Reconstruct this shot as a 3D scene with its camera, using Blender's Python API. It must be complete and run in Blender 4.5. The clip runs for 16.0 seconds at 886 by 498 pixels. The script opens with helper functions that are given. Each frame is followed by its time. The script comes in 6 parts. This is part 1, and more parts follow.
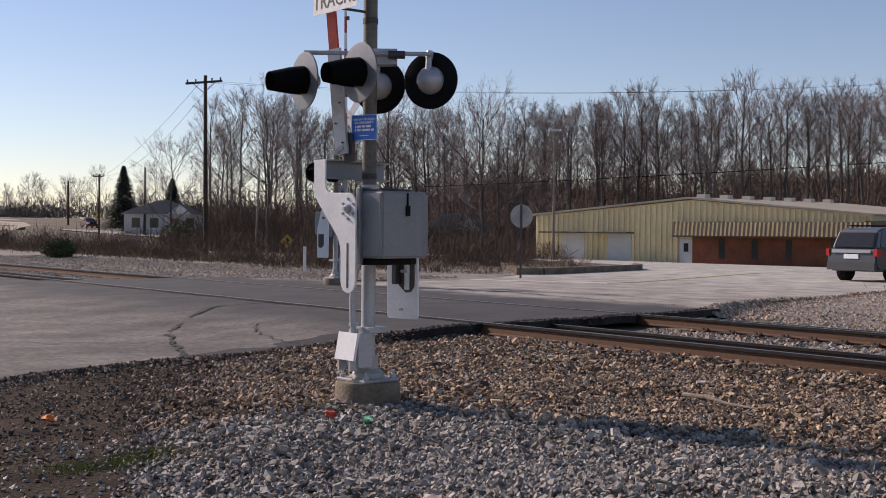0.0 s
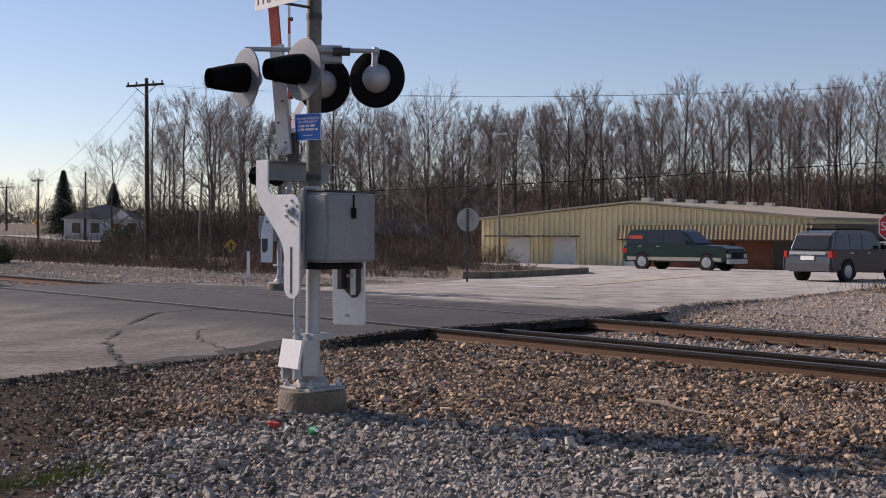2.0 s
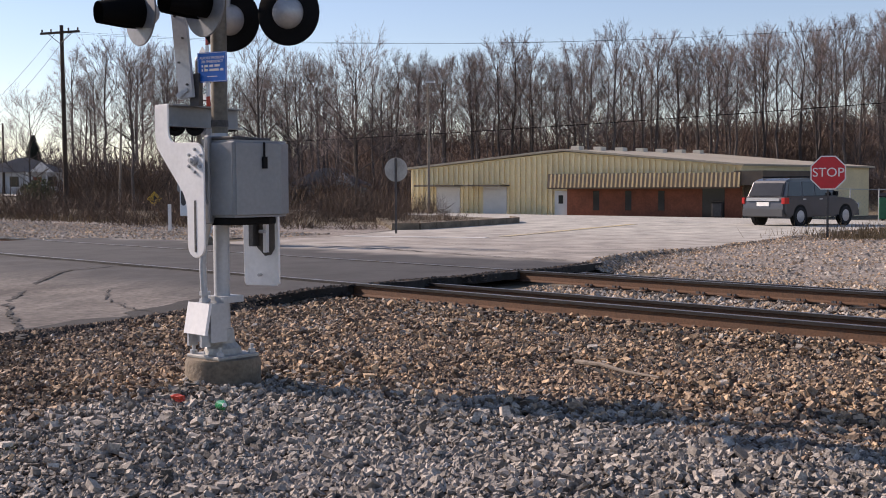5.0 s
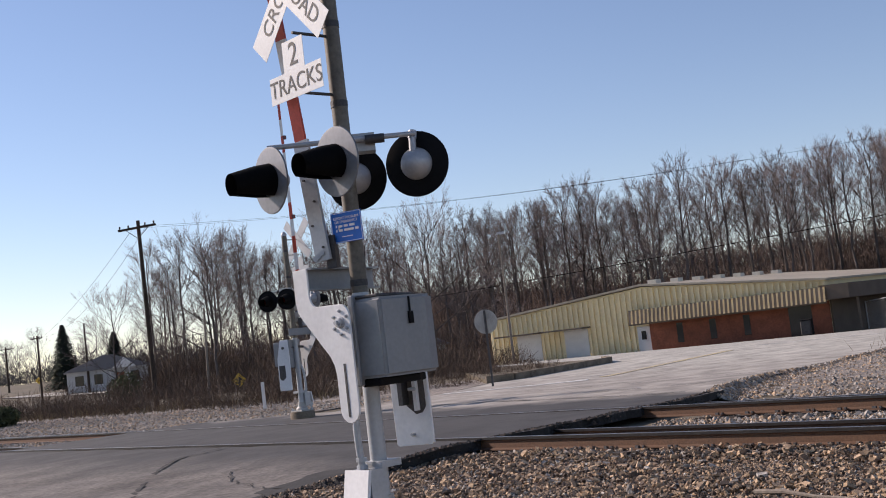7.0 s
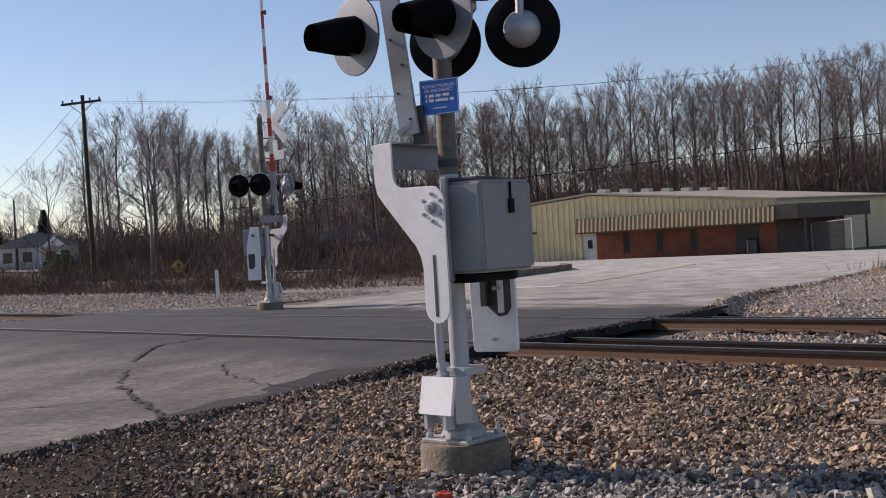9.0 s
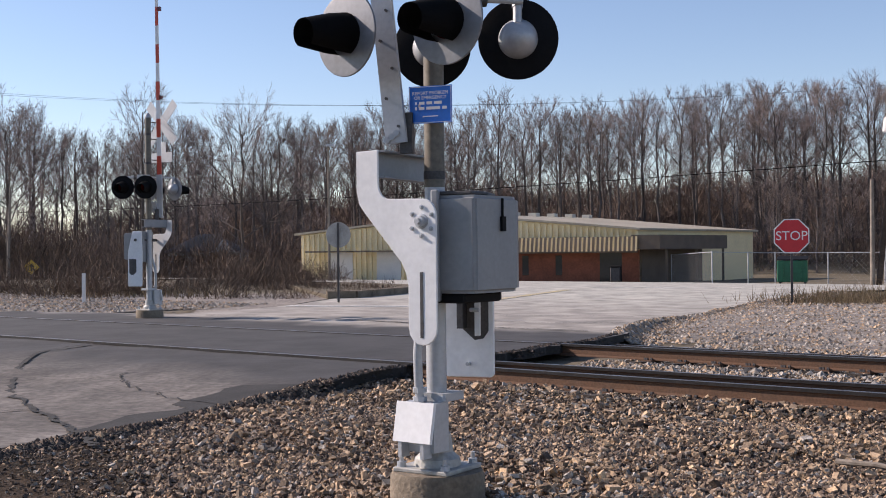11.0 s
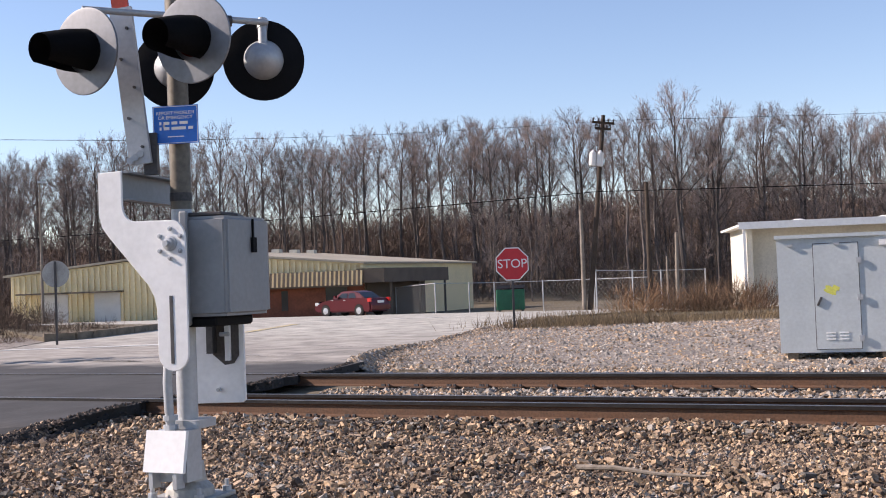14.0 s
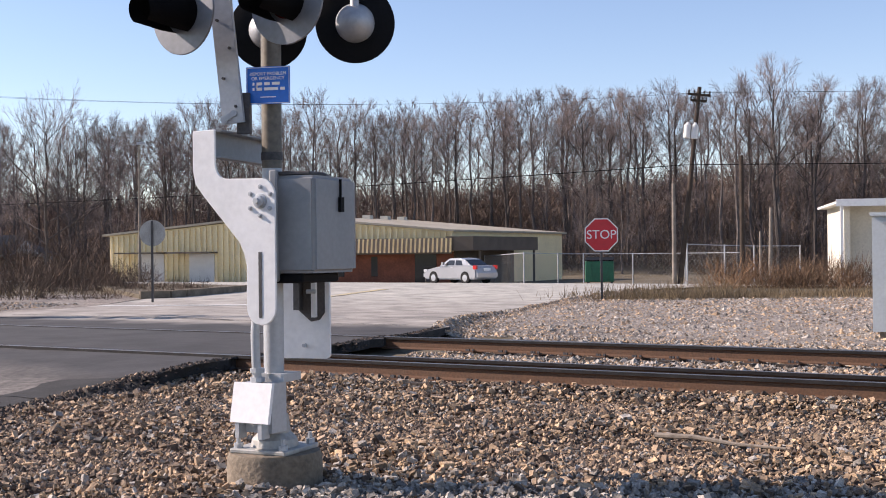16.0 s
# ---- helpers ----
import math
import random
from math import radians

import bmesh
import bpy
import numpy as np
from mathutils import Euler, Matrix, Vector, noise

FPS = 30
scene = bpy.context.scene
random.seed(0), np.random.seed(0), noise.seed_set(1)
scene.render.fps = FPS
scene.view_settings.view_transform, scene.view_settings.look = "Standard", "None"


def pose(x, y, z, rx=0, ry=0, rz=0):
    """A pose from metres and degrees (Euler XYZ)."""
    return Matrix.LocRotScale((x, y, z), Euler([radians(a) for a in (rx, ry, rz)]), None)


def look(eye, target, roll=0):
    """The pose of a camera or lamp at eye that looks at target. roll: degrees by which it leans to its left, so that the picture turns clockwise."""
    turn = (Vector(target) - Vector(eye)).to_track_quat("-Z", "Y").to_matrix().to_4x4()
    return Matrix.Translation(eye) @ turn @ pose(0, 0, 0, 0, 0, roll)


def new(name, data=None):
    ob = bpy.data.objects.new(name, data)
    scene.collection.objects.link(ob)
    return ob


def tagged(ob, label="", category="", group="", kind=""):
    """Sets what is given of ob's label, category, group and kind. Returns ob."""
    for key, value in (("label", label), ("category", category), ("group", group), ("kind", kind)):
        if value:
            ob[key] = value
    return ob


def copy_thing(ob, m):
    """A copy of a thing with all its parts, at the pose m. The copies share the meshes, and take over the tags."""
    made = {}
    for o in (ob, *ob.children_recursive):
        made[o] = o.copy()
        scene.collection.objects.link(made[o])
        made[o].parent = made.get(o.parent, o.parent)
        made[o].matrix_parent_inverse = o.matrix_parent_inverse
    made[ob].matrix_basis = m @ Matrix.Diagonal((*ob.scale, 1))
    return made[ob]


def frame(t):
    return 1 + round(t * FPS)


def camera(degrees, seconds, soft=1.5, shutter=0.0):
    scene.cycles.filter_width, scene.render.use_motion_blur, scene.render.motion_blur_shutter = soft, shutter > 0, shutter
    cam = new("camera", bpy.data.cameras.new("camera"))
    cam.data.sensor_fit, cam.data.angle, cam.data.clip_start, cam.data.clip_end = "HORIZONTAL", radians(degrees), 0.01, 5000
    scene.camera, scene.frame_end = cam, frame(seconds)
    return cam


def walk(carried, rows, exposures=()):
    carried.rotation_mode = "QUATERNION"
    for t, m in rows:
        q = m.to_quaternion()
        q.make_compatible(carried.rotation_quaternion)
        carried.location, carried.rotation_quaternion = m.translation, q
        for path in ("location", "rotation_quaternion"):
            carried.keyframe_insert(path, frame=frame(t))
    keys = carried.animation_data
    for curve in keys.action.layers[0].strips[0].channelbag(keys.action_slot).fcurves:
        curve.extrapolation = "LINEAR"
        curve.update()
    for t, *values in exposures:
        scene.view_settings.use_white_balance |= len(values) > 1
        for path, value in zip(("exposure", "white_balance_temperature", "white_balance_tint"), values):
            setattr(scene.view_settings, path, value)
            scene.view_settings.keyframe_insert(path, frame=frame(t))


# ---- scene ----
cam = camera(41.0, 16.0, 1.0)
PATH = [
    (0, (5.27, -9.258, 1.56), (4.391, -7.461, 1.532), 0.5),
    (0.5, (5.189, -9.136, 1.567), (4.348, -7.321, 1.558), 0.6),
    (1, (5.166, -9.108, 1.566), (4.333, -7.29, 1.557), 0.5),
    (1.5, (5.145, -9.059, 1.551), (4.326, -7.235, 1.537), 0.2),
    (2, (5.108, -8.966, 1.547), (4.313, -7.131, 1.527), 0.3),
    (2.5, (5.06, -8.884, 1.556), (4.297, -7.036, 1.527), 0.5),
    (3, (5.044, -8.831, 1.552), (4.309, -6.971, 1.517), 0.5),
    (3.2, (4.88, -8.737, 1.555), (4.158, -6.872, 1.519), 0.4),
    (5.3, (4.825, -8.12, 1.55), (4.157, -6.238, 1.443), -0.4),
    (5.5, (4.94, -8.117, 1.517), (4.338, -6.212, 1.419), 0.2),
    (6, (4.727, -7.954, 1.519), (4.294, -6.002, 1.536), 4.7),
    (6.5, (4.494, -8.091, 1.459), (3.978, -6.159, 1.473), -0.9),
    (7, (4.142, -8.051, 1.5), (3.363, -6.216, 1.663), -6.7),
    (7.5, (3.752, -8.091, 1.501), (2.885, -6.289, 1.521), -6.2),
    (8, (3.33, -7.79, 1.501), (2.52, -5.963, 1.417), -5.3),
    (8.5, (2.912, -7.486, 1.538), (2.157, -5.634, 1.5), -4.0),
    (9, (2.633, -7.378, 1.55), (1.945, -5.501, 1.535), -3.4),
    (11.3, (1.599, -7.094, 1.581), (1.181, -5.138, 1.604), -0.6),
    (11.5, (1.527, -7.027, 1.572), (1.131, -5.067, 1.622), -0.8),
    (12, (1.483, -6.963, 1.569), (1.126, -4.998, 1.666), -2.1),
    (12.5, (1.473, -6.964, 1.567), (1.147, -4.992, 1.660), -3.3),
    (13, (1.469, -6.956, 1.558), (1.180, -4.978, 1.627), -3.4),
    (13.5, (1.532, -7.114, 1.539), (1.340, -5.124, 1.601), -2.85),
    (14, (1.550, -7.211, 1.482), (1.559, -5.212, 1.537), -2.15),
    (14.5, (1.555, -7.395, 1.470), (1.683, -5.399, 1.509), -1.5),
    (15, (1.591, -7.251, 1.443), (1.488, -5.254, 1.474), -1.75),
    (15.5, (1.599, -7.282, 1.440), (1.492, -5.285, 1.449), -1.2),
    (16, (1.591, -7.297, 1.441), (1.447, -5.302, 1.448), -0.6),
]
walk(cam, [(t, look(eye, target, roll)) for t, eye, target, roll in PATH],
     [(0, -0.08, 6550, 25), (3.2, 0.02, 6550, 25), (5.3, 0.36, 6650, 23.5), (6.4, 0.55, 6550, 23), (7.0, 0.14, 6450, 22.5), (7.5, -0.14, 6420, 22.5), (8.5, -0.08, 6420, 23), (9.2, 0.0, 6400, 22.5), (12.0, 0.5, 6370, 21.5), (16, 0.62, 6450, 22.5)])


# ---- world, sun ----
SUN_AZ = math.atan2(0.09, -0.996)      # way towards the sun in plan
SUN_EL = radians(31)
world = bpy.data.worlds.new("world")
scene.world = world
world.use_nodes = True
wn = world.node_tree
sky = wn.nodes.new("ShaderNodeTexSky")
sky.sky_type = "NISHITA"
sky.sun_disc = False
sky.sun_elevation = SUN_EL
sky.sun_rotation = math.pi / 2 - SUN_AZ
sky.air_density, sky.dust_density, sky.ozone_density = 0.95, 0.1, 1.5
wn.links.new(sky.outputs[0], wn.nodes["Background"].inputs[0])
wn.nodes["Background"].inputs[1].default_value = 0.11
sun_data = bpy.data.lights.new("sun", "SUN")
sun_data.energy, sun_data.angle, sun_data.color = 5.0, radians(0.53), (1.0, 0.89, 0.74)
sun = new("sun", sun_data)
sun.matrix_world = look((0, 0, 30), (-30 * math.cos(SUN_EL) * math.cos(SUN_AZ), -30 * math.cos(SUN_EL) * math.sin(SUN_AZ), 30 - 30 * math.sin(SUN_EL)))


# ---- materials ----
def material(name, rgb, rough=0.7, metal=0.0, vary=0.25, scale=6.0, bump=0.15, fine=60.0, tint=None, per=0.0, island=0.0, spec=0.5):
    """A surface with broad stains, fine grain, bump, and a change of tone per object or per piece."""
    m = bpy.data.materials.new(name)
    m.use_nodes = True
    nt = m.node_tree
    b = nt.nodes["Principled BSDF"]
    b.inputs["Roughness"].default_value = rough
    b.inputs["Metallic"].default_value = metal
    b.inputs["Specular IOR Level"].default_value = spec
    geo = nt.nodes.new("ShaderNodeTexCoord")
    wide, grain = nt.nodes.new("ShaderNodeTexNoise"), nt.nodes.new("ShaderNodeTexNoise")
    wide.inputs["Scale"].default_value, wide.inputs["Detail"].default_value = scale, 5
    grain.inputs["Scale"].default_value, grain.inputs["Detail"].default_value = fine, 4
    for n in (wide, grain):
        nt.links.new(geo.outputs["Object"], n.inputs["Vector"])
    mix = nt.nodes.new("ShaderNodeMix")
    mix.data_type = "RGBA"
    other = tint or tuple(c * (1 - vary * 1.6) for c in rgb)
    mix.inputs[6].default_value, mix.inputs[7].default_value = (*rgb, 1), (*other, 1)
    ramp = nt.nodes.new("ShaderNodeMapRange")
    ramp.inputs[1].default_value, ramp.inputs[2].default_value = 0.38, 0.68
    nt.links.new(wide.outputs[0], ramp.inputs[0])
    nt.links.new(ramp.outputs[0], mix.inputs[0])
    hsv = nt.nodes.new("ShaderNodeHueSaturation")
    value = nt.nodes.new("ShaderNodeMapRange")
    value.inputs[1].default_value, value.inputs[2].default_value = 0.3, 0.7
    value.inputs[3].default_value, value.inputs[4].default_value = 1 - vary, 1 + vary
    nt.links.new(grain.outputs[0], value.inputs[0])
    last = value.outputs[0]
    for amount, node, socket in ((per, "ShaderNodeObjectInfo", "Random"), (island, "ShaderNodeNewGeometry", "Random Per Island")):
        if amount:
            info = nt.nodes.new(node)
            span = nt.nodes.new("ShaderNodeMapRange")
            span.inputs[3].default_value, span.inputs[4].default_value = 1 - amount, 1 + amount
            nt.links.new(info.outputs[socket], span.inputs[0])
            mul = nt.nodes.new("ShaderNodeMath")
            mul.operation = "MULTIPLY"
            nt.links.new(last, mul.inputs[0])
            nt.links.new(span.outputs[0], mul.inputs[1])
            last = mul.outputs[0]
    nt.links.new(last, hsv.inputs["Value"])
    nt.links.new(mix.outputs[2], hsv.inputs["Color"])
    nt.links.new(hsv.outputs[0], b.inputs["Base Color"])
    if bump:
        bp = nt.nodes.new("ShaderNodeBump")
        bp.inputs["Strength"].default_value, bp.inputs["Distance"].default_value = bump, 0.02
        nt.links.new(grain.outputs[0], bp.inputs["Height"])
        nt.links.new(bp.outputs[0], b.inputs["Normal"])
    return m


M = {}
M["asphalt"] = material("asphalt", (0.085, 0.08, 0.075), 0.9, vary=0.3, scale=0.5, fine=45, tint=(0.055, 0.053, 0.052), bump=0.5)
M["asphalt_old"] = material("asphalt_old", (0.26, 0.245, 0.225), 0.92, vary=0.16, scale=0.6, fine=40, tint=(0.2, 0.19, 0.175), bump=0.5)
M["asphalt_edge"] = material("asphalt_edge", (0.03, 0.028, 0.026), 0.95, vary=0.3, scale=3, fine=30)
# dark soil, and darker still for the shade between the ballast stones
M["dirt"] = material("dirt", (0.062, 0.044, 0.03), 0.95, vary=0.6, scale=2.2, fine=30, tint=(0.022, 0.016, 0.011), bump=1.0, spec=0.1)
M["gravel_far"] = material("gravel_far", (0.27, 0.235, 0.2), 0.95, vary=0.6, scale=1.2, fine=16, tint=(0.16, 0.135, 0.115), bump=1.0)
M["field"] = material("field", (0.15, 0.12, 0.075), 0.95, vary=0.3, scale=0.25, fine=6, tint=(0.09, 0.072, 0.045), bump=0.8)
M["stone_grey"] = material("stone_grey", (0.35, 0.312, 0.266), 0.85, vary=0.3, scale=9, fine=70, island=0.65, bump=0.4)
M["stone_brown"] = material("stone_brown", (0.4, 0.277, 0.166), 0.88, vary=0.35, scale=7, fine=60, tint=(0.24, 0.175, 0.125), island=0.65, bump=0.4)
M["rail_rust"] = material("rail_rust", (0.122, 0.061, 0.032), 0.85, vary=0.25, scale=4, fine=50, tint=(0.11, 0.06, 0.035))
M["rail_head"] = material("rail_head", (0.035, 0.03, 0.028), 0.45, vary=0.3, scale=3, fine=40, metal=0.4)
M["rail_shine"] = material("rail_shine", (0.30, 0.28, 0.27), 0.35, metal=0.9, vary=0.15, scale=3)
M["tie_wood"] = material("tie_wood", (0.07, 0.055, 0.045), 0.95, vary=0.4, scale=5, fine=30, bump=0.6)
M["galvanised"] = material("galvanised", (0.44, 0.455, 0.47), 0.5, metal=0.35, vary=0.07, scale=3, fine=35, bump=0.06)
M["pole_paint"] = material("pole_paint", (0.40, 0.39, 0.36), 0.55, metal=0.2, vary=0.15, scale=4, fine=30, bump=0.06)
M["pole_brown"] = material("pole_brown", (0.17, 0.15, 0.12), 0.55, metal=0.3, vary=0.2, scale=4, fine=30, bump=0.06)
M["box_grey"] = material("box_grey", (0.25, 0.26, 0.27), 0.5, metal=0.2, vary=0.06, scale=3, fine=30, bump=0.04)
M["plate_white"] = material("plate_white", (0.78, 0.78, 0.77), 0.5, vary=0.05, scale=3, fine=25, bump=0.03)
M["steel_dark"] = material("steel_dark", (0.09, 0.085, 0.085), 0.55, metal=0.5, vary=0.2, scale=6)
M["disc_white"] = material("disc_white", (0.215, 0.222, 0.235), 0.45, metal=0.2, vary=0.08, scale=5, fine=30, bump=0.02)
M["black_paint"] = material("black_paint", (0.006, 0.006, 0.007), 0.75, vary=0.2, scale=6, bump=0.04, spec=0.2)
M["red_lens"] = material("red_lens", (0.12, 0.008, 0.007), 0.15, vary=0.1, scale=6, bump=0.0)
M["sign_white"] = material("sign_white", (0.78, 0.78, 0.76), 0.5, vary=0.05, scale=6, bump=0.0)
M["sign_black"] = material("sign_black", (0.015, 0.015, 0.015), 0.6, vary=0.1, bump=0.0)
M["sign_blue"] = material("sign_blue", (0.008, 0.15, 0.62), 0.4, vary=0.06, bump=0.0)
M["sign_red"] = material("sign_red", (0.55, 0.02, 0.03), 0.4, vary=0.06, bump=0.0)
M["arm_red"] = material("arm_red", (0.55, 0.06, 0.03), 0.5, vary=0.1, bump=0.02)
M["concrete"] = material("concrete", (0.22, 0.175, 0.125), 0.9, vary=0.25, scale=4, fine=35, tint=(0.13, 0.105, 0.075), bump=0.5)
M["metal_yellow"] = material("metal_yellow", (0.86, 0.72, 0.43), 0.6, vary=0.06, scale=0.6, fine=6, bump=0.03)
M["metal_roof"] = material("metal_roof", (0.42, 0.37, 0.28), 0.6, vary=0.12, scale=0.4, fine=5, bump=0.05)
M["trim_brown"] = material("trim_brown", (0.13, 0.10, 0.075), 0.7, vary=0.15, scale=1)
M["brick"] = material("brick", (0.26, 0.085, 0.045), 0.85, vary=0.18, scale=1.5, fine=10, bump=0.3)
M["door_white"] = material("door_white", (0.72, 0.71, 0.68), 0.6, vary=0.05, scale=2)
M["wall_white"] = material("wall_white", (0.66, 0.62, 0.52), 0.7, vary=0.08, scale=0.6, fine=8)
M["dark_glass"] = material("dark_glass", (0.02, 0.022, 0.025), 0.12, vary=0.1, bump=0.0)
M["bark"] = material("bark", (0.085, 0.07, 0.062), 0.95, vary=0.3, scale=1.5, fine=12, per=0.35, tint=(0.13, 0.11, 0.1), bump=0.3)
M["twig"] = material("twig", (0.2, 0.158, 0.145), 0.95, vary=0.25, scale=0.8, fine=5, per=0.3, tint=(0.29, 0.235, 0.21), bump=0.0)
M["brush"] = material("brush", (0.12, 0.08, 0.055), 0.95, vary=0.3, scale=0.5, fine=5, tint=(0.07, 0.05, 0.037), island=0.5, bump=0.0)
M["dry_grass"] = material("dry_grass", (0.26, 0.19, 0.105), 0.95, vary=0.25, scale=0.5, fine=5, tint=(0.17, 0.12, 0.07), island=0.45, bump=0.0)
M["evergreen"] = material("evergreen", (0.03, 0.045, 0.025), 0.95, vary=0.3, scale=0.5, fine=5, island=0.4, bump=0.0)
M["green_shrub"] = material("green_shrub", (0.09, 0.10, 0.045), 0.95, vary=0.3, scale=0.5, fine=5, island=0.4, bump=0.0)
M["wood_pole"] = material("wood_pole", (0.065, 0.046, 0.033), 0.95, vary=0.3, scale=2, fine=20, bump=0.4)
M["wood_pale"] = material("wood_pale", (0.26, 0.22, 0.18), 0.95, vary=0.25, scale=2, fine=20, bump=0.4)
M["paint_white"] = material("paint_white", (0.62, 0.61, 0.58), 0.8, vary=0.2, scale=2, fine=14)
M["paint_yellow"] = material("paint_yellow", (0.5, 0.41, 0.22), 0.85, vary=0.3, scale=1.5, fine=10, tint=(0.36, 0.32, 0.26))
M["bin_green"] = material("bin_green", (0.015, 0.14, 0.07), 0.5, vary=0.15)
M["cabinet_white"] = material("cabinet_white", (0.5, 0.54, 0.55), 0.45, metal=0.15, vary=0.06, scale=2, fine=20, bump=0.02)
M["tyre"] = material("tyre", (0.015, 0.015, 0.015), 0.85, vary=0.2)
M["rim"] = material("rim", (0.45, 0.46, 0.48), 0.35, metal=0.7, vary=0.1)
M["far_trees"] = material("far_trees", (0.10, 0.09, 0.09), 1.0, vary=0.3, scale=0.1, fine=1, bump=0.0)
M["house_wall"] = material("house_wall", (0.55, 0.56, 0.56), 0.8, vary=0.1, scale=0.6)
M["house_roof"] = material("house_roof", (0.2, 0.2, 0.21), 0.9, vary=0.15, scale=0.6)


M["stone_dark"] = material("stone_dark", (0.115, 0.08, 0.058), 0.9, vary=0.3, scale=7, fine=60, island=0.5, bump=0.4)
M["sign_yellow"] = material("sign_yellow", (0.62, 0.38, 0.03), 0.5, vary=0.08, bump=0.0)
M["spray_yellow"] = material("spray_yellow", (0.62, 0.62, 0.12), 0.7, vary=0.1, bump=0.0)
M["spray_orange"] = material("spray_orange", (0.8, 0.18, 0.03), 0.6, vary=0.15, bump=0.1)
M["bottle_green"] = material("bottle_green", (0.02, 0.22, 0.09), 0.25, vary=0.1, bump=0.0)
M["pale_grass"] = material("pale_grass", (0.42, 0.36, 0.27), 0.95, vary=0.15, scale=0.05, fine=1.5, bump=0.3)
M["dry_grass_red"] = material("dry_grass_red", (0.20, 0.115, 0.06), 0.95, vary=0.25, scale=0.4, fine=5, tint=(0.14, 0.09, 0.055), island=0.45, bump=0.0)
M["brush_grey"] = material("brush_grey", (0.17, 0.122, 0.095), 0.95, vary=0.3, scale=0.15, fine=2, tint=(0.085, 0.061, 0.049), island=0.5, bump=0.0)
M["trim_tan"] = material("trim_tan", (0.36, 0.33, 0.27), 0.5, vary=0.1)
M["tail_red"] = material("tail_red", (0.45, 0.02, 0.02), 0.2, vary=0.1, bump=0.0)
M["lamp_glass"] = material("lamp_glass", (0.6, 0.62, 0.64), 0.15, metal=0.3, vary=0.1, bump=0.0)
for paint, rgb in (("paint_green", (0.012, 0.035, 0.035)), ("paint_maroon", (0.09, 0.008, 0.013)), ("paint_grey", (0.085, 0.087, 0.095)), ("paint_car_white", (0.75, 0.75, 0.75)), ("paint_silver", (0.36, 0.37, 0.39))):
    M[paint] = material(paint, rgb, 0.25, metal=0.25, vary=0.04, scale=1.0, fine=4, bump=0.0)


def road_surface():
    """Asphalt in three ages: brownish grey on the approach, near black over the rails, pale beyond; the borders wander."""
    m = material("road_surface", (0.175, 0.155, 0.135), 0.92, vary=0.4, scale=0.6, fine=12, tint=(0.085, 0.073, 0.063), bump=0.25)
    nt = m.node_tree
    b = nt.nodes["Principled BSDF"]
    base = b.inputs["Base Color"].links[0].from_socket
    co = nt.nodes.new("ShaderNodeTexCoord")
    wob = nt.nodes.new("ShaderNodeTexNoise")
    wob.inputs["Scale"].default_value, wob.inputs["Detail"].default_value = 0.45, 6
    nt.links.new(co.outputs["Object"], wob.inputs["Vector"])
    dot = nt.nodes.new("ShaderNodeVectorMath")
    dot.operation = "DOT_PRODUCT"
    dot.inputs[1].default_value = (0.4305, 0.9026, 0)
    nt.links.new(co.outputs["Object"], dot.inputs[0])
    shift = nt.nodes.new("ShaderNodeMath")
    shift.operation = "MULTIPLY_ADD"
    shift.inputs[1].default_value, shift.inputs[2].default_value = 3.2, -1.6
    nt.links.new(wob.outputs[0], shift.inputs[0])
    total = nt.nodes.new("ShaderNodeMath")
    nt.links.new(dot.outputs["Value"], total.inputs[0])
    nt.links.new(shift.outputs[0], total.inputs[1])
    last = base
    for a, c, rgb in ((2.6, 4.2, (0.045, 0.043, 0.043)), (10.6, 11.6, (0.34, 0.31, 0.27)), (16, 27, (0.45, 0.43, 0.375))):
        ramp = nt.nodes.new("ShaderNodeMapRange")
        ramp.inputs[1].default_value, ramp.inputs[2].default_value = a, c
        nt.links.new(total.outputs[0], ramp.inputs[0])
        tone = nt.nodes.new("ShaderNodeMix")
        tone.data_type, tone.blend_type = "RGBA", "MULTIPLY"
        tone.inputs[0].default_value = 0.55
        tone.inputs[6].default_value = (*rgb, 1)
        grain = nt.nodes.new("ShaderNodeTexNoise")
        grain.inputs["Scale"].default_value, grain.inputs["Detail"].default_value = 1.6, 8
        nt.links.new(co.outputs["Object"], grain.inputs["Vector"])
        spread_out = nt.nodes.new("ShaderNodeMapRange")
        spread_out.inputs[1].default_value, spread_out.inputs[2].default_value = 0.3, 0.7
        spread_out.inputs[3].default_value, spread_out.inputs[4].default_value = 0.7, 1.25
        nt.links.new(grain.outputs[0], spread_out.inputs[0])
        nt.links.new(spread_out.outputs[0], tone.inputs[7])
        mix = nt.nodes.new("ShaderNodeMix")
        mix.data_type = "RGBA"
        nt.links.new(ramp.outputs[0], mix.inputs[0])
        nt.links.new(last, mix.inputs[6])
        nt.links.new(tone.outputs[2], mix.inputs[7])
        last = mix.outputs[2]
    # oil and dirt stains at a middle scale
    stain = nt.nodes.new("ShaderNodeTexNoise")
    stain.inputs["Scale"].default_value, stain.inputs["Detail"].default_value, stain.inputs["Roughness"].default_value = 1.1, 10, 0.68
    nt.links.new(co.outputs["Object"], stain.inputs["Vector"])
    dirt = nt.nodes.new("ShaderNodeMapRange")
    dirt.inputs[1].default_value, dirt.inputs[2].default_value, dirt.inputs[3].default_value, dirt.inputs[4].default_value = 0.36, 0.62, 0.62, 1.14
    nt.links.new(stain.outputs[0], dirt.inputs[0])
    soil = nt.nodes.new("ShaderNodeMix")
    soil.data_type, soil.blend_type = "RGBA", "MULTIPLY"
    soil.inputs[0].default_value = 1.0
    nt.links.new(last, soil.inputs[6])
    nt.links.new(dirt.outputs[0], soil.inputs[7])
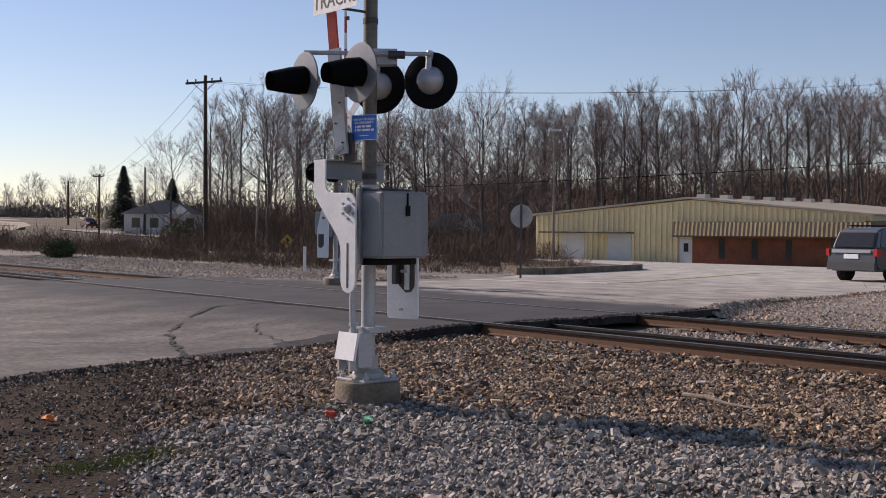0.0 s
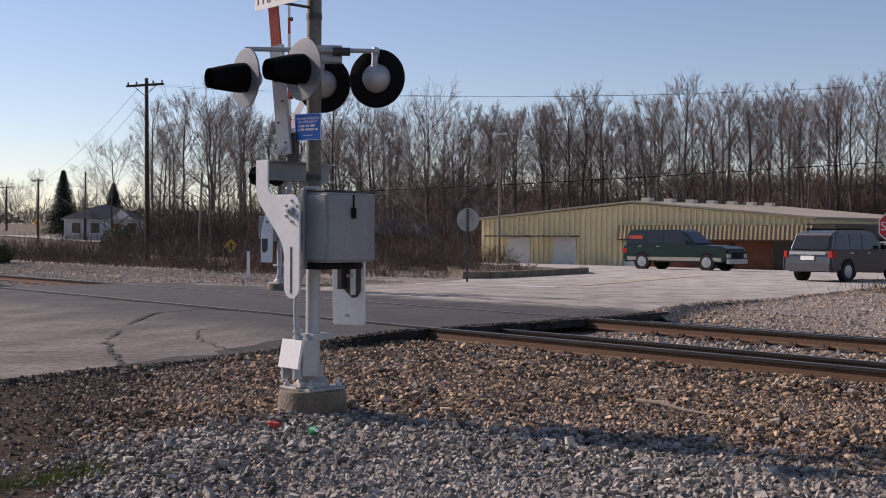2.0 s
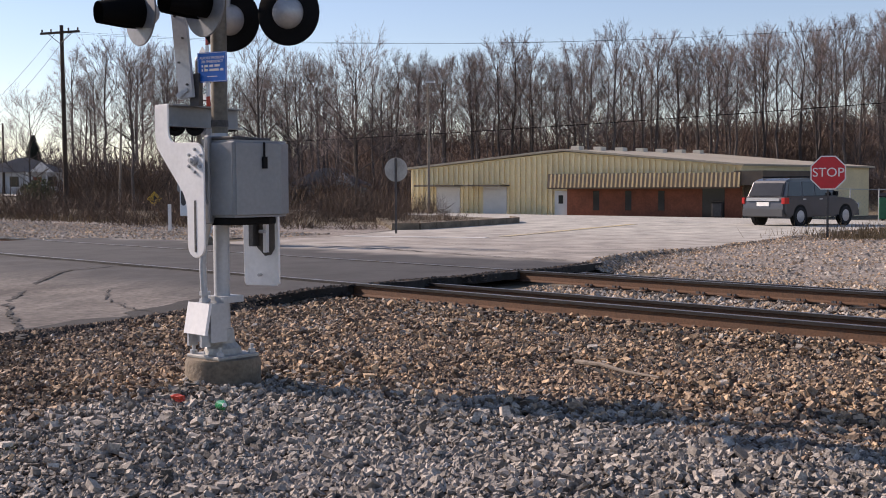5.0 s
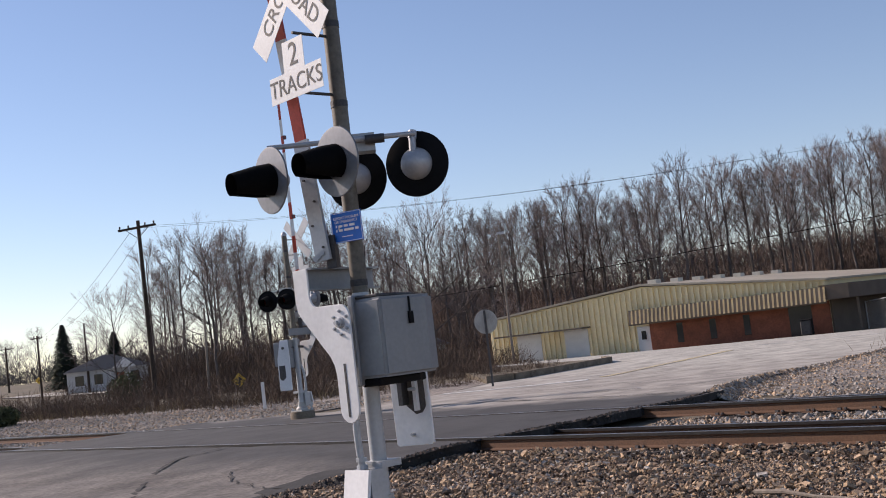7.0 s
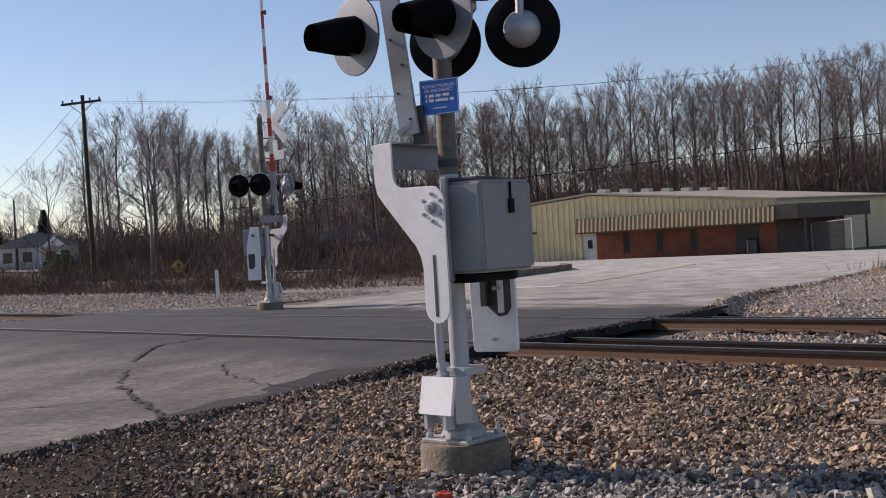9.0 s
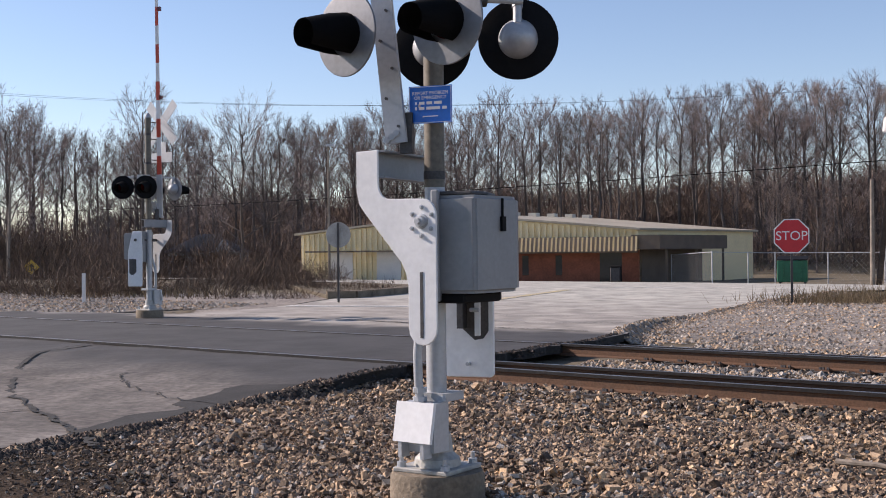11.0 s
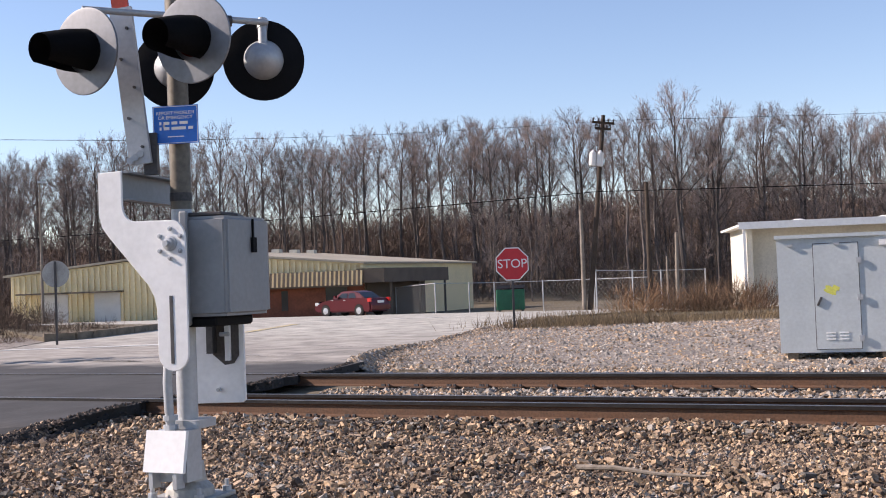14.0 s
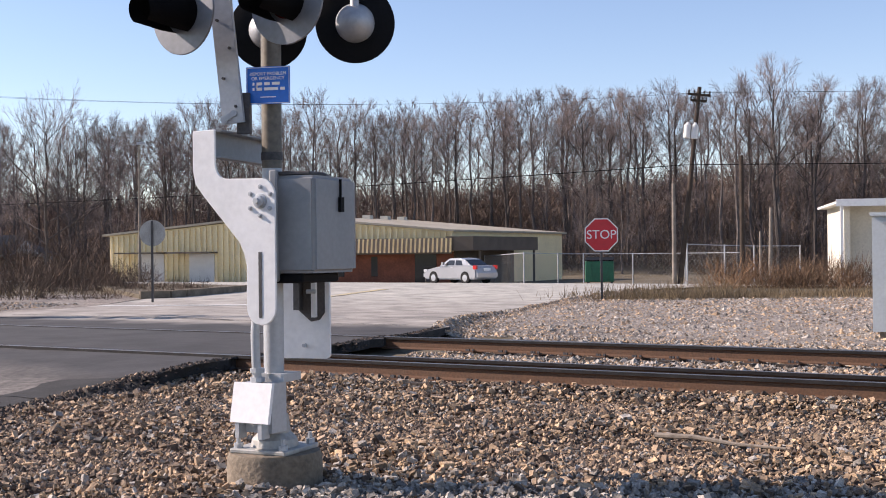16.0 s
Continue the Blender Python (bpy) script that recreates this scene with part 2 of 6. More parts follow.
    nt.links.new(soil.outputs[2], b.inputs["Base Color"])
    return m


M["road_surface"] = road_surface()


M["green_grass"] = material("green_grass", (0.2, 0.22, 0.05), 0.9, vary=0.2, scale=2, fine=12, island=0.3, bump=0.0)
M["leaf_litter"] = material("leaf_litter", (0.15, 0.095, 0.06), 0.95, vary=0.35, scale=0.15, fine=2.5, tint=(0.09, 0.062, 0.042), bump=0.8)


# ---- mesh helpers ----
def data_of(name, bm, mat, smooth=False):
    me = bpy.data.meshes.new(name)
    bm.normal_update()
    bm.to_mesh(me)
    bm.free()
    me.materials.append(M[mat])
    if smooth:
        me.polygons.foreach_set("use_smooth", [True] * len(me.polygons))
        me.set_sharp_from_angle(angle=radians(40))
    return me


def part(name, bm, mat, parent=None, label="", smooth=False):
    ob = new(name, data_of(name, bm, mat, smooth))
    if parent:
        ob.parent = parent
    return tagged(ob, label)


def thing(name, m, label, category, group="", kind=""):
    ob = new(name)
    ob.empty_display_size = 0.1
    ob.matrix_basis = m
    return tagged(ob, label, category, group, kind)


def box(bm, x0, x1, y0, y1, z0, z1, bevel=0.0, m=None):
    v = [bm.verts.new((x, y, z)) for z in (z0, z1) for y in (y0, y1) for x in (x0, x1)]
    f = [bm.faces.new([v[i] for i in q]) for q in ((0, 2, 3, 1), (4, 5, 7, 6), (0, 1, 5, 4), (1, 3, 7, 5), (3, 2, 6, 7), (2, 0, 4, 6))]
    if bevel:
        r = bmesh.ops.bevel(bm, geom=list({e for q in f for e in q.edges}), offset=bevel, segments=2, affect="EDGES", profile=0.5)
        v = list({w for q in r["faces"] for w in q.verts} | {w for w in v if w.is_valid})
    if m is not None:
        bmesh.ops.transform(bm, matrix=m, verts=[w for w in v if w.is_valid])
    return bm


def tube(bm, p, q, r0, r1=None, n=16, caps=True):
    p, q, r1 = Vector(p), Vector(q), r0 if r1 is None else r1
    turn = (q - p).to_track_quat("Z", "Y").to_matrix()
    rings = []
    for c, r in ((p, r0), (q, r1)):
        rings.append([bm.verts.new(c + turn @ Vector((r * math.cos(a), r * math.sin(a), 0))) for a in (2 * math.pi * k / n for k in range(n))])
    for k in range(n):
        bm.faces.new((rings[0][k], rings[0][(k + 1) % n], rings[1][(k + 1) % n], rings[1][k]))
    if caps:
        bm.faces.new(rings[0][::-1]), bm.faces.new(rings[1])
    return bm


def lathe(bm, p, q, profile, n=24):
    """Turns (distance along, radius) pairs round the axis from p towards q."""
    p, way = Vector(p), (Vector(q) - Vector(p)).normalized()
    turn = way.to_track_quat("Z", "Y").to_matrix()
    rings = []
    for d, r in profile:
        rings.append([bm.verts.new(p + turn @ Vector((r * math.cos(a), r * math.sin(a), d))) for a in (2 * math.pi * k / n for k in range(n))])
    for a, b in zip(rings, rings[1:]):
        for k in range(n):
            bm.faces.new((a[k], a[(k + 1) % n], b[(k + 1) % n], b[k]))
    bm.faces.new(rings[0][::-1]), bm.faces.new(rings[-1])
    return bm


def slab(bm, outline, y0, y1, m=None):
    """An outline in x and z with a thickness in y."""
    a = [bm.verts.new((x, y0, z)) for x, z in outline]
    b = [bm.verts.new((x, y1, z)) for x, z in outline]
    n = len(outline)
    bm.faces.new(a), bm.faces.new(b[::-1])
    for k in range(n):
        bm.faces.new((a[k], b[k], b[(k + 1) % n], a[(k + 1) % n]))
    if m is not None:
        bmesh.ops.transform(bm, matrix=m, verts=a + b)
    bmesh.ops.recalc_face_normals(bm, faces=bm.faces)
    return bm


def sweep(bm, pts, radii, n=8):
    """One closed tube through the points."""
    pts = [Vector(p) for p in pts]
    rings = []
    for k, p in enumerate(pts):
        way = pts[min(k + 1, len(pts) - 1)] - pts[max(k - 1, 0)]
        side = way.cross(Vector((0.3, 0.2, 1)) if abs(way.normalized().z) < 0.9 else Vector((1, 0, 0))).normalized()
        other = way.cross(side).normalized()
        r = radii[k] if isinstance(radii, (list, tuple)) else radii
        rings.append([bm.verts.new(p + side * r * math.cos(2 * math.pi * i / n) + other * r * math.sin(2 * math.pi * i / n)) for i in range(n)])
    for a, b in zip(rings, rings[1:]):
        for i in range(n):
            bm.faces.new((a[i], a[(i + 1) % n], b[(i + 1) % n], b[i]))
    bm.faces.new(rings[0][::-1]), bm.faces.new(rings[-1])
    bmesh.ops.recalc_face_normals(bm, faces=bm.faces)
    return bm


def B():
    return bmesh.new()


def text_part(name, words, size, m, mat, parent, label=""):
    cu = bpy.data.curves.new(name, "FONT")
    cu.body, cu.size, cu.align_x, cu.align_y, cu.extrude = words, size, "CENTER", "CENTER", 0.0008
    tmp = new(name, cu)
    me = bpy.data.meshes.new_from_object(tmp.evaluated_get(bpy.context.evaluated_depsgraph_get()))
    bpy.data.objects.remove(tmp)
    bpy.data.curves.remove(cu)
    me.materials.clear()
    me.materials.append(M[mat])
    ob = new(name, me)
    ob.parent, ob.matrix_basis = parent, m
    return tagged(ob, label)


# ---- the lie of the land ----
TRACK = radians(-25.5)
U, N = Vector((math.cos(TRACK), math.sin(TRACK), 0)), Vector((-math.sin(TRACK), math.cos(TRACK), 0))
RAILS = ((5.33, 0.235), (6.83, 0.14), (8.95, 0.215), (10.45, 0.10))   # offsets of the rails from the mast, and the height of their tops


def un(u, n, z=0.0):
    return U * u + N * n + Vector((0, 0, z))


def step(a, b, v):
    t = min(1, max(0, (v - a) / (b - a)))
    return t * t * (3 - 2 * t)


def ground_z(x, y):
    n = N.x * x + N.y * y
    z = 0.0 + 0.10 * step(11.5, 20, n)
    return z - 0.85 * step(30, 78, n) + (8.0 + 3.5 * step(5, 50, x)) * step(103, 145, y - 0.2 * abs(x - 10)) * step(-100, -68, x) + step(-48, -78, x) * (0.7 + 4.2 * step(90, 290, math.hypot(x, y))) * step(28, 45, n) + 0.6 * step(14, 30, x) * step(20, 40, y) * (1 - step(50, 75, y))


def mesh_from(name, verts, faces, mats, smooth=False):
    me = bpy.data.meshes.new(name)
    me.from_pydata(verts, [], faces)
    for mat in mats:
        me.materials.append(M[mat])
    if smooth:
        me.polygons.foreach_set("use_smooth", [True] * len(me.polygons))
    return me


def spread(lo, hi, near, count):
    """Grid lines, close together about near and wide apart far off."""
    t = np.linspace(-1, 1, count)
    return [near + (hi - near) * s ** 3 if s > 0 else near + (near - lo) * s ** 3 for s in t]


def build_ground():
    xs, ys = spread(-2500, 2500, -4, 121), spread(-600, 4000, 8, 121)
    verts = [(x, y, ground_z(x, y) - 0.02) for y in ys for x in xs]
    w = len(xs)
    faces = [(j * w + i, j * w + i + 1, j * w + w + i + 1, j * w + w + i) for j in range(len(ys) - 1) for i in range(w - 1)]
    ob = new("ground", mesh_from("ground", verts, faces, ["field"], True))
    tagged(ob, "dry tan winter grass and earth reaching the horizon", "ground", kind="structure")


def sheet(name, outline, lift, mat, label, category, thick=0.12, cell=1.5, kind="structure"):
    """A paved sheet over the land, cut to an outline, with a real edge."""
    bm = B()
    vs = [bm.verts.new((x, y, 0)) for x, y in outline]
    bm.faces.new(vs)
    lo, hi = [min(p[k] for p in outline) for k in (0, 1)], [max(p[k] for p in outline) for k in (0, 1)]
    for k in (0, 1):
        c = lo[k] + cell
        while c < hi[k]:
            no = Vector((1, 0, 0)) if k == 0 else Vector((0, 1, 0))
            bmesh.ops.bisect_plane(bm, geom=bm.verts[:] + bm.edges[:] + bm.faces[:], plane_co=no * c, plane_no=no)
            c += cell
    bmesh.ops.triangulate(bm, faces=bm.faces[:])
    for v in bm.verts:
        v.co.z = ground_z(v.co.x, v.co.y) + lift(v.co.x, v.co.y)
    rim = [e for e in bm.edges if e.is_boundary]
    r = bmesh.ops.extrude_edge_only(bm, edges=rim)
    for v in r["geom"]:
        if isinstance(v, bmesh.types.BMVert):
            v.co.z -= thick
    bmesh.ops.recalc_face_normals(bm, faces=bm.faces)
    up = sum(f.normal.z for f in bm.faces)
    if up < 0:
        bmesh.ops.reverse_faces(bm, faces=bm.faces)
    steep = [f for f in bm.faces if abs(f.normal.z) < 0.5]
    for f in steep:
        f.material_index = 1
    ob = part(name, bm, mat, smooth=False)
    ob.data.materials.append(M["asphalt_edge"] if mat == "road_surface" else M[mat])
    return tagged(ob, label, category, kind=kind)


ROAD_EDGE = ((-3.6, -14), (-3.75, -3), (-3.85, 0.0), (-3.7, 1.2), (-3.4, 2.2), (-3.2, 3.2), (-2.95, 4.4), (-2.5, 5.4))   # paved edge beside the signal


def crossing_lift(x, y):
    n = N.x * x + N.y * y
    return 0.035 + 0.165 * step(1.8, 4.9, n) * (1 - step(12, 19, n))


# ---- ground, roads ----
def build_roads():
    rnd = random.Random(8)

    def ragged(line, pieces, rough):
        """A broken edge: the line in short pieces, each shifted a little."""
        out = []
        for (ax, ay), (bx, by) in zip(line, line[1:]):
            for k in range(pieces):
                out.append((ax + (bx - ax) * k / pieces + rnd.gauss(0, rough), ay + (by - ay) * k / pieces + rnd.gauss(0, rough * 0.4)))
        return out + [line[-1]]
    near = [(-3.6, -14)] + ragged([(ROAD_EDGE[k][0], ROAD_EDGE[k][1]) for k in range(1, len(ROAD_EDGE))], 8, 0.04)
    right = ragged([(-2.15, 6.2), (-1.75, 7.3), (-1.3, 8.3), (-0.85, 9.1), (-0.65, 9.9), (-0.1, 11.2)], 6, 0.05)
    far = ragged([(0.12, 12.4), (0.15, 14.2), (0.5, 16.6), (0.95, 18.0), (1.8, 21.2), (2.7, 25.2), (4.0, 29.8), (5.6, 34)], 6, 0.05) + [(9, 38.4), (16, 39), (60, 36)]
    back = [(60, 45), (30, 49), (14, 52), (6, 59), (0, 66), (-12, 69.5), (-30, 76), (-60, 90), (-90, 112), (-90, 120), (-110, 120), (-110, 110), (-60, 82), (-34, 66), (-16, 50), (-11.5, 37), (-10.2, 30), (-9.8, 21), (-10.5, 18.2)]
    left = [tuple(un(-22.3, 10.75)[:2]), tuple(un(-22.3, 4.9)[:2]), tuple(un(-60, 4.9)[:2]), (-60, -14)]
    sheet("road", near + right + far + back + left, crossing_lift, "road_surface", "worn pale grey asphalt road with cracks and patches", "road")


def build_rails():
    """Each rail is a head, web and foot, with plates, spikes and ties under it."""
    for n, top in RAILS:
        rail = thing("rail", Matrix.Translation(un(0, n, top)) @ pose(0, 0, 0, 0, 0, math.degrees(TRACK)), "rusty brown steel railway rail on wooden ties", "rail", "rails")
        bm = B()
        for x0, x1 in ((-160, 80),):
            prof = [(-0.075, -0.172), (0.075, -0.172), (0.075, -0.16), (0.012, -0.145), (0.0095, -0.05), (0.03, -0.036), (-0.03, -0.036), (-0.0095, -0.05), (-0.012, -0.145), (-0.075, -0.16)]
            a = [bm.verts.new((x0, y, z)) for y, z in prof]
            b = [bm.verts.new((x1, y, z)) for y, z in prof]
            bm.faces.new(a), bm.faces.new(b[::-1])
            for i in range(len(prof)):
                bm.faces.new((a[i], b[i], b[(i + 1) % len(prof)], a[(i + 1) % len(prof)]))
        bmesh.ops.recalc_face_normals(bm, faces=bm.faces)
        part("web", bm, "rail_rust", rail, "rust-brown rail web and foot")
        # head coloured near black: the shade on its sides is painted in
        bm = B()
        box(bm, -160, 80, -0.037, 0.037, -0.037, -0.003, 0.0)
        part("head", bm, "rail_head", rail, "rail head with its side shade in the dark colour")
        bm = B()
        box(bm, -160, 80, -0.024, 0.024, -0.0035, 0.0, 0.0)
        part("running_surface", bm, "rail_shine", rail, "polished rail top")


# ---- the crossing signal ----
def soften(bm, w, seg=1):
    bmesh.ops.bevel(bm, geom=[e for e in bm.edges if e.calc_face_angle(0) > 0.6], offset=w, segments=seg, affect="EDGES")
    return bm


def tower(bm, plan, z0, z1):
    """A plan outline raised from z0 to z1."""
    a = [bm.verts.new((x, y, z0)) for x, y in plan]
    b = [bm.verts.new((x, y, z1)) for x, y in plan]
    bm.faces.new(a[::-1]), bm.faces.new(b)
    for k in range(len(plan)):
        bm.faces.new((a[k], a[(k + 1) % len(plan)], b[(k + 1) % len(plan)], b[k]))
    bmesh.ops.recalc_face_normals(bm, faces=bm.faces)
    return bm


def moved(bm, m):
    bmesh.ops.transform(bm, matrix=m, verts=bm.verts)
    return bm


def crossing_signal(m, label, arm_lean, mast_top=5.2, stripes=9):
    s = thing("crossing_signal", m, label, "crossing signal", "crossing signals")
    # concrete foot
    part("concrete_base", lathe(B(), (0, 0, -0.25), (0, 0, 1), [(0, 0.30), (0.44, 0.295), (0.475, 0.28), (0.477, 0.1)], 40), "concrete", s, "round weathered concrete foundation", True)
    fl = part("base_flange", lathe(box(B(), -0.2, 0.2, -0.2, 0.2, 0.225, 0.255, 0.008, pose(0, 0, 0, 0, 0, -20)), (0, 0, 0.25), (0, 0, 1), [(0, 0.15), (0.05, 0.14), (0.09, 0.1), (0.2, 0.085)], 24), "pole_paint", s, "cast steel base plate")
    for x, y in ((-0.16, -0.16), (0.16, -0.16), (-0.16, 0.16), (0.16, 0.16)):
        c = pose(0, 0, 0, 0, 0, -20) @ Vector((x, y, 0))
        part("anchor_bolt", lathe(B(), (c.x, c.y, 0.25), (c.x, c.y, 9), [(0, 0.03), (0.035, 0.028), (0.036, 0.014), (0.075, 0.014)], 8), "galvanised", fl)
    part("mast", tube(B(), (0, 0, 0.3), (0, 0, 1.98), 0.063, n=28), "galvanised", s, "grey galvanised pipe", True)
    part("upper_mast", tube(B(), (0, 0, 1.98), (0, 0, mast_top), 0.063, n=28), "pole_brown", s, "brown weathered pipe", True)
    part("mast_cap", lathe(B(), (0, 0, mast_top - 0.01), (0, 0, 9), [(0, 0.07), (0.04, 0.07), (0.1, 0.03), (0.11, 0.01)], 20), "galvanised", s, "", True)
    for z in (2.03, 3.42, 4.05):
        part("mast_band", lathe(B(), (0, 0, z), (0, 0, 9), [(0, 0.068), (0.05, 0.068)], 20), "steel_dark", s, "", True)
    # junction box at the foot
    jm = pose(-0.075, -0.2, 0, 0, 0, -24)
    jb = part("junction_box", moved(soften(box(B(), -0.125, 0.11, 0.02, 0.17, 0.36, 0.66), 0.012, 2), jm), "galvanised", s, "grey cast junction box")
    part("cover", moved(soften(box(B(), -0.15, 0.135, -0.012, 0.014, 0.0, 0.245), 0.012, 2), jm @ pose(0, -0.045, 0.425, -11, 0, 0)), "plate_white", jb, "bright white hinged cover")
    for x in (-0.1, 0.07):
        part("hinge", moved(soften(box(B(), x - 0.014, x + 0.014, -0.05, 0.03, 0.33, 0.43), 0.004), jm), "galvanised", jb)
    bm = B()
    way = [(-0.075, -0.13, 0.65), (-0.083, -0.135, 0.8), (-0.085, -0.14, 0.95), (-0.075, -0.14, 1.1), (-0.05, -0.135, 1.22), (-0.015, -0.12, 1.34)]
    sweep(bm, way, 0.028, 16)
    part("conduit", bm, "galvanised", s, "grey cable conduit", True)
    for z in (0.665, 0.72):
        part("conduit_nut", lathe(B(), (-0.075, -0.13, z), (-0.075, -0.13, 9), [(0, 0.045), (0.028, 0.045)], 8), "galvanised", s)
    part("clamp", moved(soften(box(B(), -0.1, 0.1, -0.1, 0.1, 0.66, 0.71), 0.01), pose(0.03, 0, 0, 0, 0, -20)), "galvanised", s)
    # gate machine
    mech = part("gate_machine", soften(tower(B(), [(0.07, -0.30), (0.33, -0.36), (0.505, 0.05), (0.49, 0.22), (0.08, 0.22), (0.04, -0.05)], 1.33, 1.915), 0.022, 3), "box_grey", s, "grey steel gate machine housing")
    part("back_plate", soften(tower(B(), [(0.05, -0.325), (0.10, -0.337), (0.12, 0.25), (0.03, 0.25)], 1.28, 1.95), 0.01), "box_grey", mech, "grey mounting flange")
    part("lid_rim", soften(tower(B(), [(0.08, -0.29), (0.30, -0.33), (0.36, -0.12), (0.35, 0.18), (0.1, 0.18)], 1.917, 1.94), 0.006), "steel_dark", mech, "dark lid seam")
    part("bottom_pan", soften(tower(B(), [(0.07, -0.27), (0.25, -0.31), (0.40, 0.05), (0.38, 0.2), (0.1, 0.2)], 1.27, 1.328), 0.01), "black_paint", mech, "dark underside")
    part("door_panel", moved(soften(box(B(), 0.0, 0.3, 0.0, 0.006, 1.42, 1.5), 0.002), pose(0.385, -0.225, 0, 0, 0, 67)), "box_grey", mech)
    part("latch", moved(soften(box(B(), -0.02, 0.02, -0.02, 0.0, 1.70, 1.79), 0.006), pose(0.44, -0.10, 0, 0, 0, 67)), "black_paint", mech, "black latch handle")
    part("latch_bar", moved(box(B(), -0.006, 0.006, -0.012, 0.0, 1.78, 1.90), pose(0.44, -0.10, 0, 0, 0, 67)), "black_paint", mech)
    part("shaft", tube(B(), (-0.0, -0.40, 1.76), (0.10, 0.47, 1.76), 0.032, n=16), "steel_dark", s, "", True)
    # slotted arm plate with its shoulder
    pm = pose(0.012, -0.388, 0, 0, 0, -19)
    out = [(-0.475, 2.195), (-0.315, 2.20)]
    for k in range(7):
        a = math.pi + k * math.pi / 12
        out.append((-0.235 + 0.08 * math.cos(a), 2.0 + 0.10 * math.sin(a)))
    for k in range(7):
        a = math.pi / 2 - k * math.pi / 12
        out.append((0.005 + 0.095 * math.cos(a), 1.79 + 0.105 * math.sin(a)))
    for k in range(9):
        a = -k * math.pi / 8
        out.append((-0.0 + 0.10 * math.cos(a), 1.125 + 0.10 * math.sin(a)))
    out += [(-0.10, 1.38), (-0.115, 1.45), (-0.15, 1.52), (-0.40, 1.80), (-0.455, 1.87), (-0.475, 1.95)]
    bm = moved(soften(slab(B(), out, 0, 0.016), 0.003), pm)
    cw = part("arm_plate", bm, "plate_white", s, "white painted arm plate with a long slot")
    part("slot", moved(soften(box(B(), -0.015, 0.006, -0.003, 0.019, 1.07, 1.46), 0.001), pm), "steel_dark", cw, "dark slot")
    for k in range(6):
        a = k * math.pi / 3 + 0.5
        x, z = 0.078 * math.cos(a), 1.76 + 0.085 * math.sin(a)
        part("bolt", moved(lathe(B(), (x, -0.035, z), (x, 9, z), [(0.018, 0.008), (0.026, 0.008), (0.027, 0.014), (0.035, 0.014)], 8), pm), "galvanised", cw)
    part("hub", moved(lathe(B(), (0, -0.055, 1.76), (0, 1, 1.76), [(0, 0.016), (0.02, 0.018), (0.022, 0.032), (0.045, 0.034), (0.047, 0.045), (0.055, 0.045)], 18), pm), "galvanised", cw, "steel hub nut", True)
    # rear counterweight plate
    rm = pose(0.12, 0.42, 0, 0, 0, -6)
    bm = moved(soften(slab(B(), [(-0.16, 1.95), (0.05, 1.95), (0.165, 1.5), (0.168, 0.775), (0.15, 0.757), (-0.15, 0.757), (-0.168, 0.775), (-0.18, 1.5)], 0, 0.03), 0.004), rm)
    rw = part("counterweight_plate", bm, "plate_white", s, "white painted counterweight plate")
    part("opening", moved(soften(slab(B(), [(-0.04, 1.35), (0.135, 1.35), (0.135, 1.06), (0.10, 1.01), (0.04, 1.0), (-0.04, 1.07)], -0.004, 0.033), 0.002), rm), "steel_dark", rw, "dark opening")
    part("weight_bar", moved(soften(box(B(), 0.055, 0.085, -0.05, -0.008, 1.03, 1.36), 0.006), rm), "plate_white", rw)
    part("weight_side", moved(soften(box(B(), -0.05, -0.01, -0.10, -0.008, 1.08, 1.36), 0.006), rm), "steel_dark", rw)
    part("bolt", moved(tube(B(), (0.03, -0.065, 1.2), (0.09, -0.065, 1.2), 0.014, n=8), rm), "galvanised", rw)
    part("bolt", moved(tube(B(), (0.0, -0.04, 0.845), (0.0, 0.0, 0.845), 0.013, n=8), rm), "galvanised", rw)
    # cross channel between the plates, which holds the arm
    cm = pose(-0.29, -0.27, 0, 0, 0, -12.5)
    bm = soften(box(B(), -0.03, -0.018, 0, 0.80, 2.03, 2.20), 0.003)
    box(bm, -0.03, 0.05, 0, 0.80, 2.188, 2.20), box(bm, -0.03, 0.05, 0, 0.80, 2.03, 2.042)
    part("cross_channel", moved(bm, cm), "box_grey", s, "grey steel cross channel")
    part("arm_bracket", soften(box(B(), -0.19, -0.11, -0.12, -0.06, 2.19, 2.44), 0.008), "steel_dark", s, "dark arm bracket")
    for k in range(3):
        part("bracket_bolt", tube(B(), (-0.26 + 0.03 * k, -0.17, 2.27 + 0.02 * k), (-0.26 + 0.03 * k, -0.1, 2.27 + 0.02 * k), 0.022, n=8), "galvanised", s)
    # the raised arm
    arm = new("gate_arm", data_of("gate_arm", soften(box(B(), -0.068, 0.068, -0.03, 0.0, 0.0, 0.95), 0.004), "galvanised"))
    arm.parent, arm.matrix_basis = s, pose(-0.20, -0.125, 2.25, 0, arm_lean, -8)
    tagged(arm, "raised gate arm with a bare aluminium root")
    for k in range(stripes):
        w = 0.05 - 0.002 * k
        part("stripe", soften(box(B(), -w, w, -0.028, -0.004, 0.95 + 0.41 * k, 0.95 + 0.41 * (k + 1)), 0.003), "arm_red" if k % 2 == 0 else "sign_white", arm, "red stripe" if k % 2 == 0 else "white stripe")
    for k in range(5):
        part("rivet", tube(B(), (0.03 - 0.06 * (k % 2), -0.045, 0.1 + 0.18 * k), (0.03 - 0.06 * (k % 2), -0.03, 0.1 + 0.18 * k), 0.009, n=8), "steel_dark", arm)
    for z in (2.6, 4.55):
        part("arm_lamp", soften(box(B(), -0.10, -0.04, -0.05, 0.02, z, z + 0.09), 0.015, 2), "red_lens", arm, "small red arm lamp")
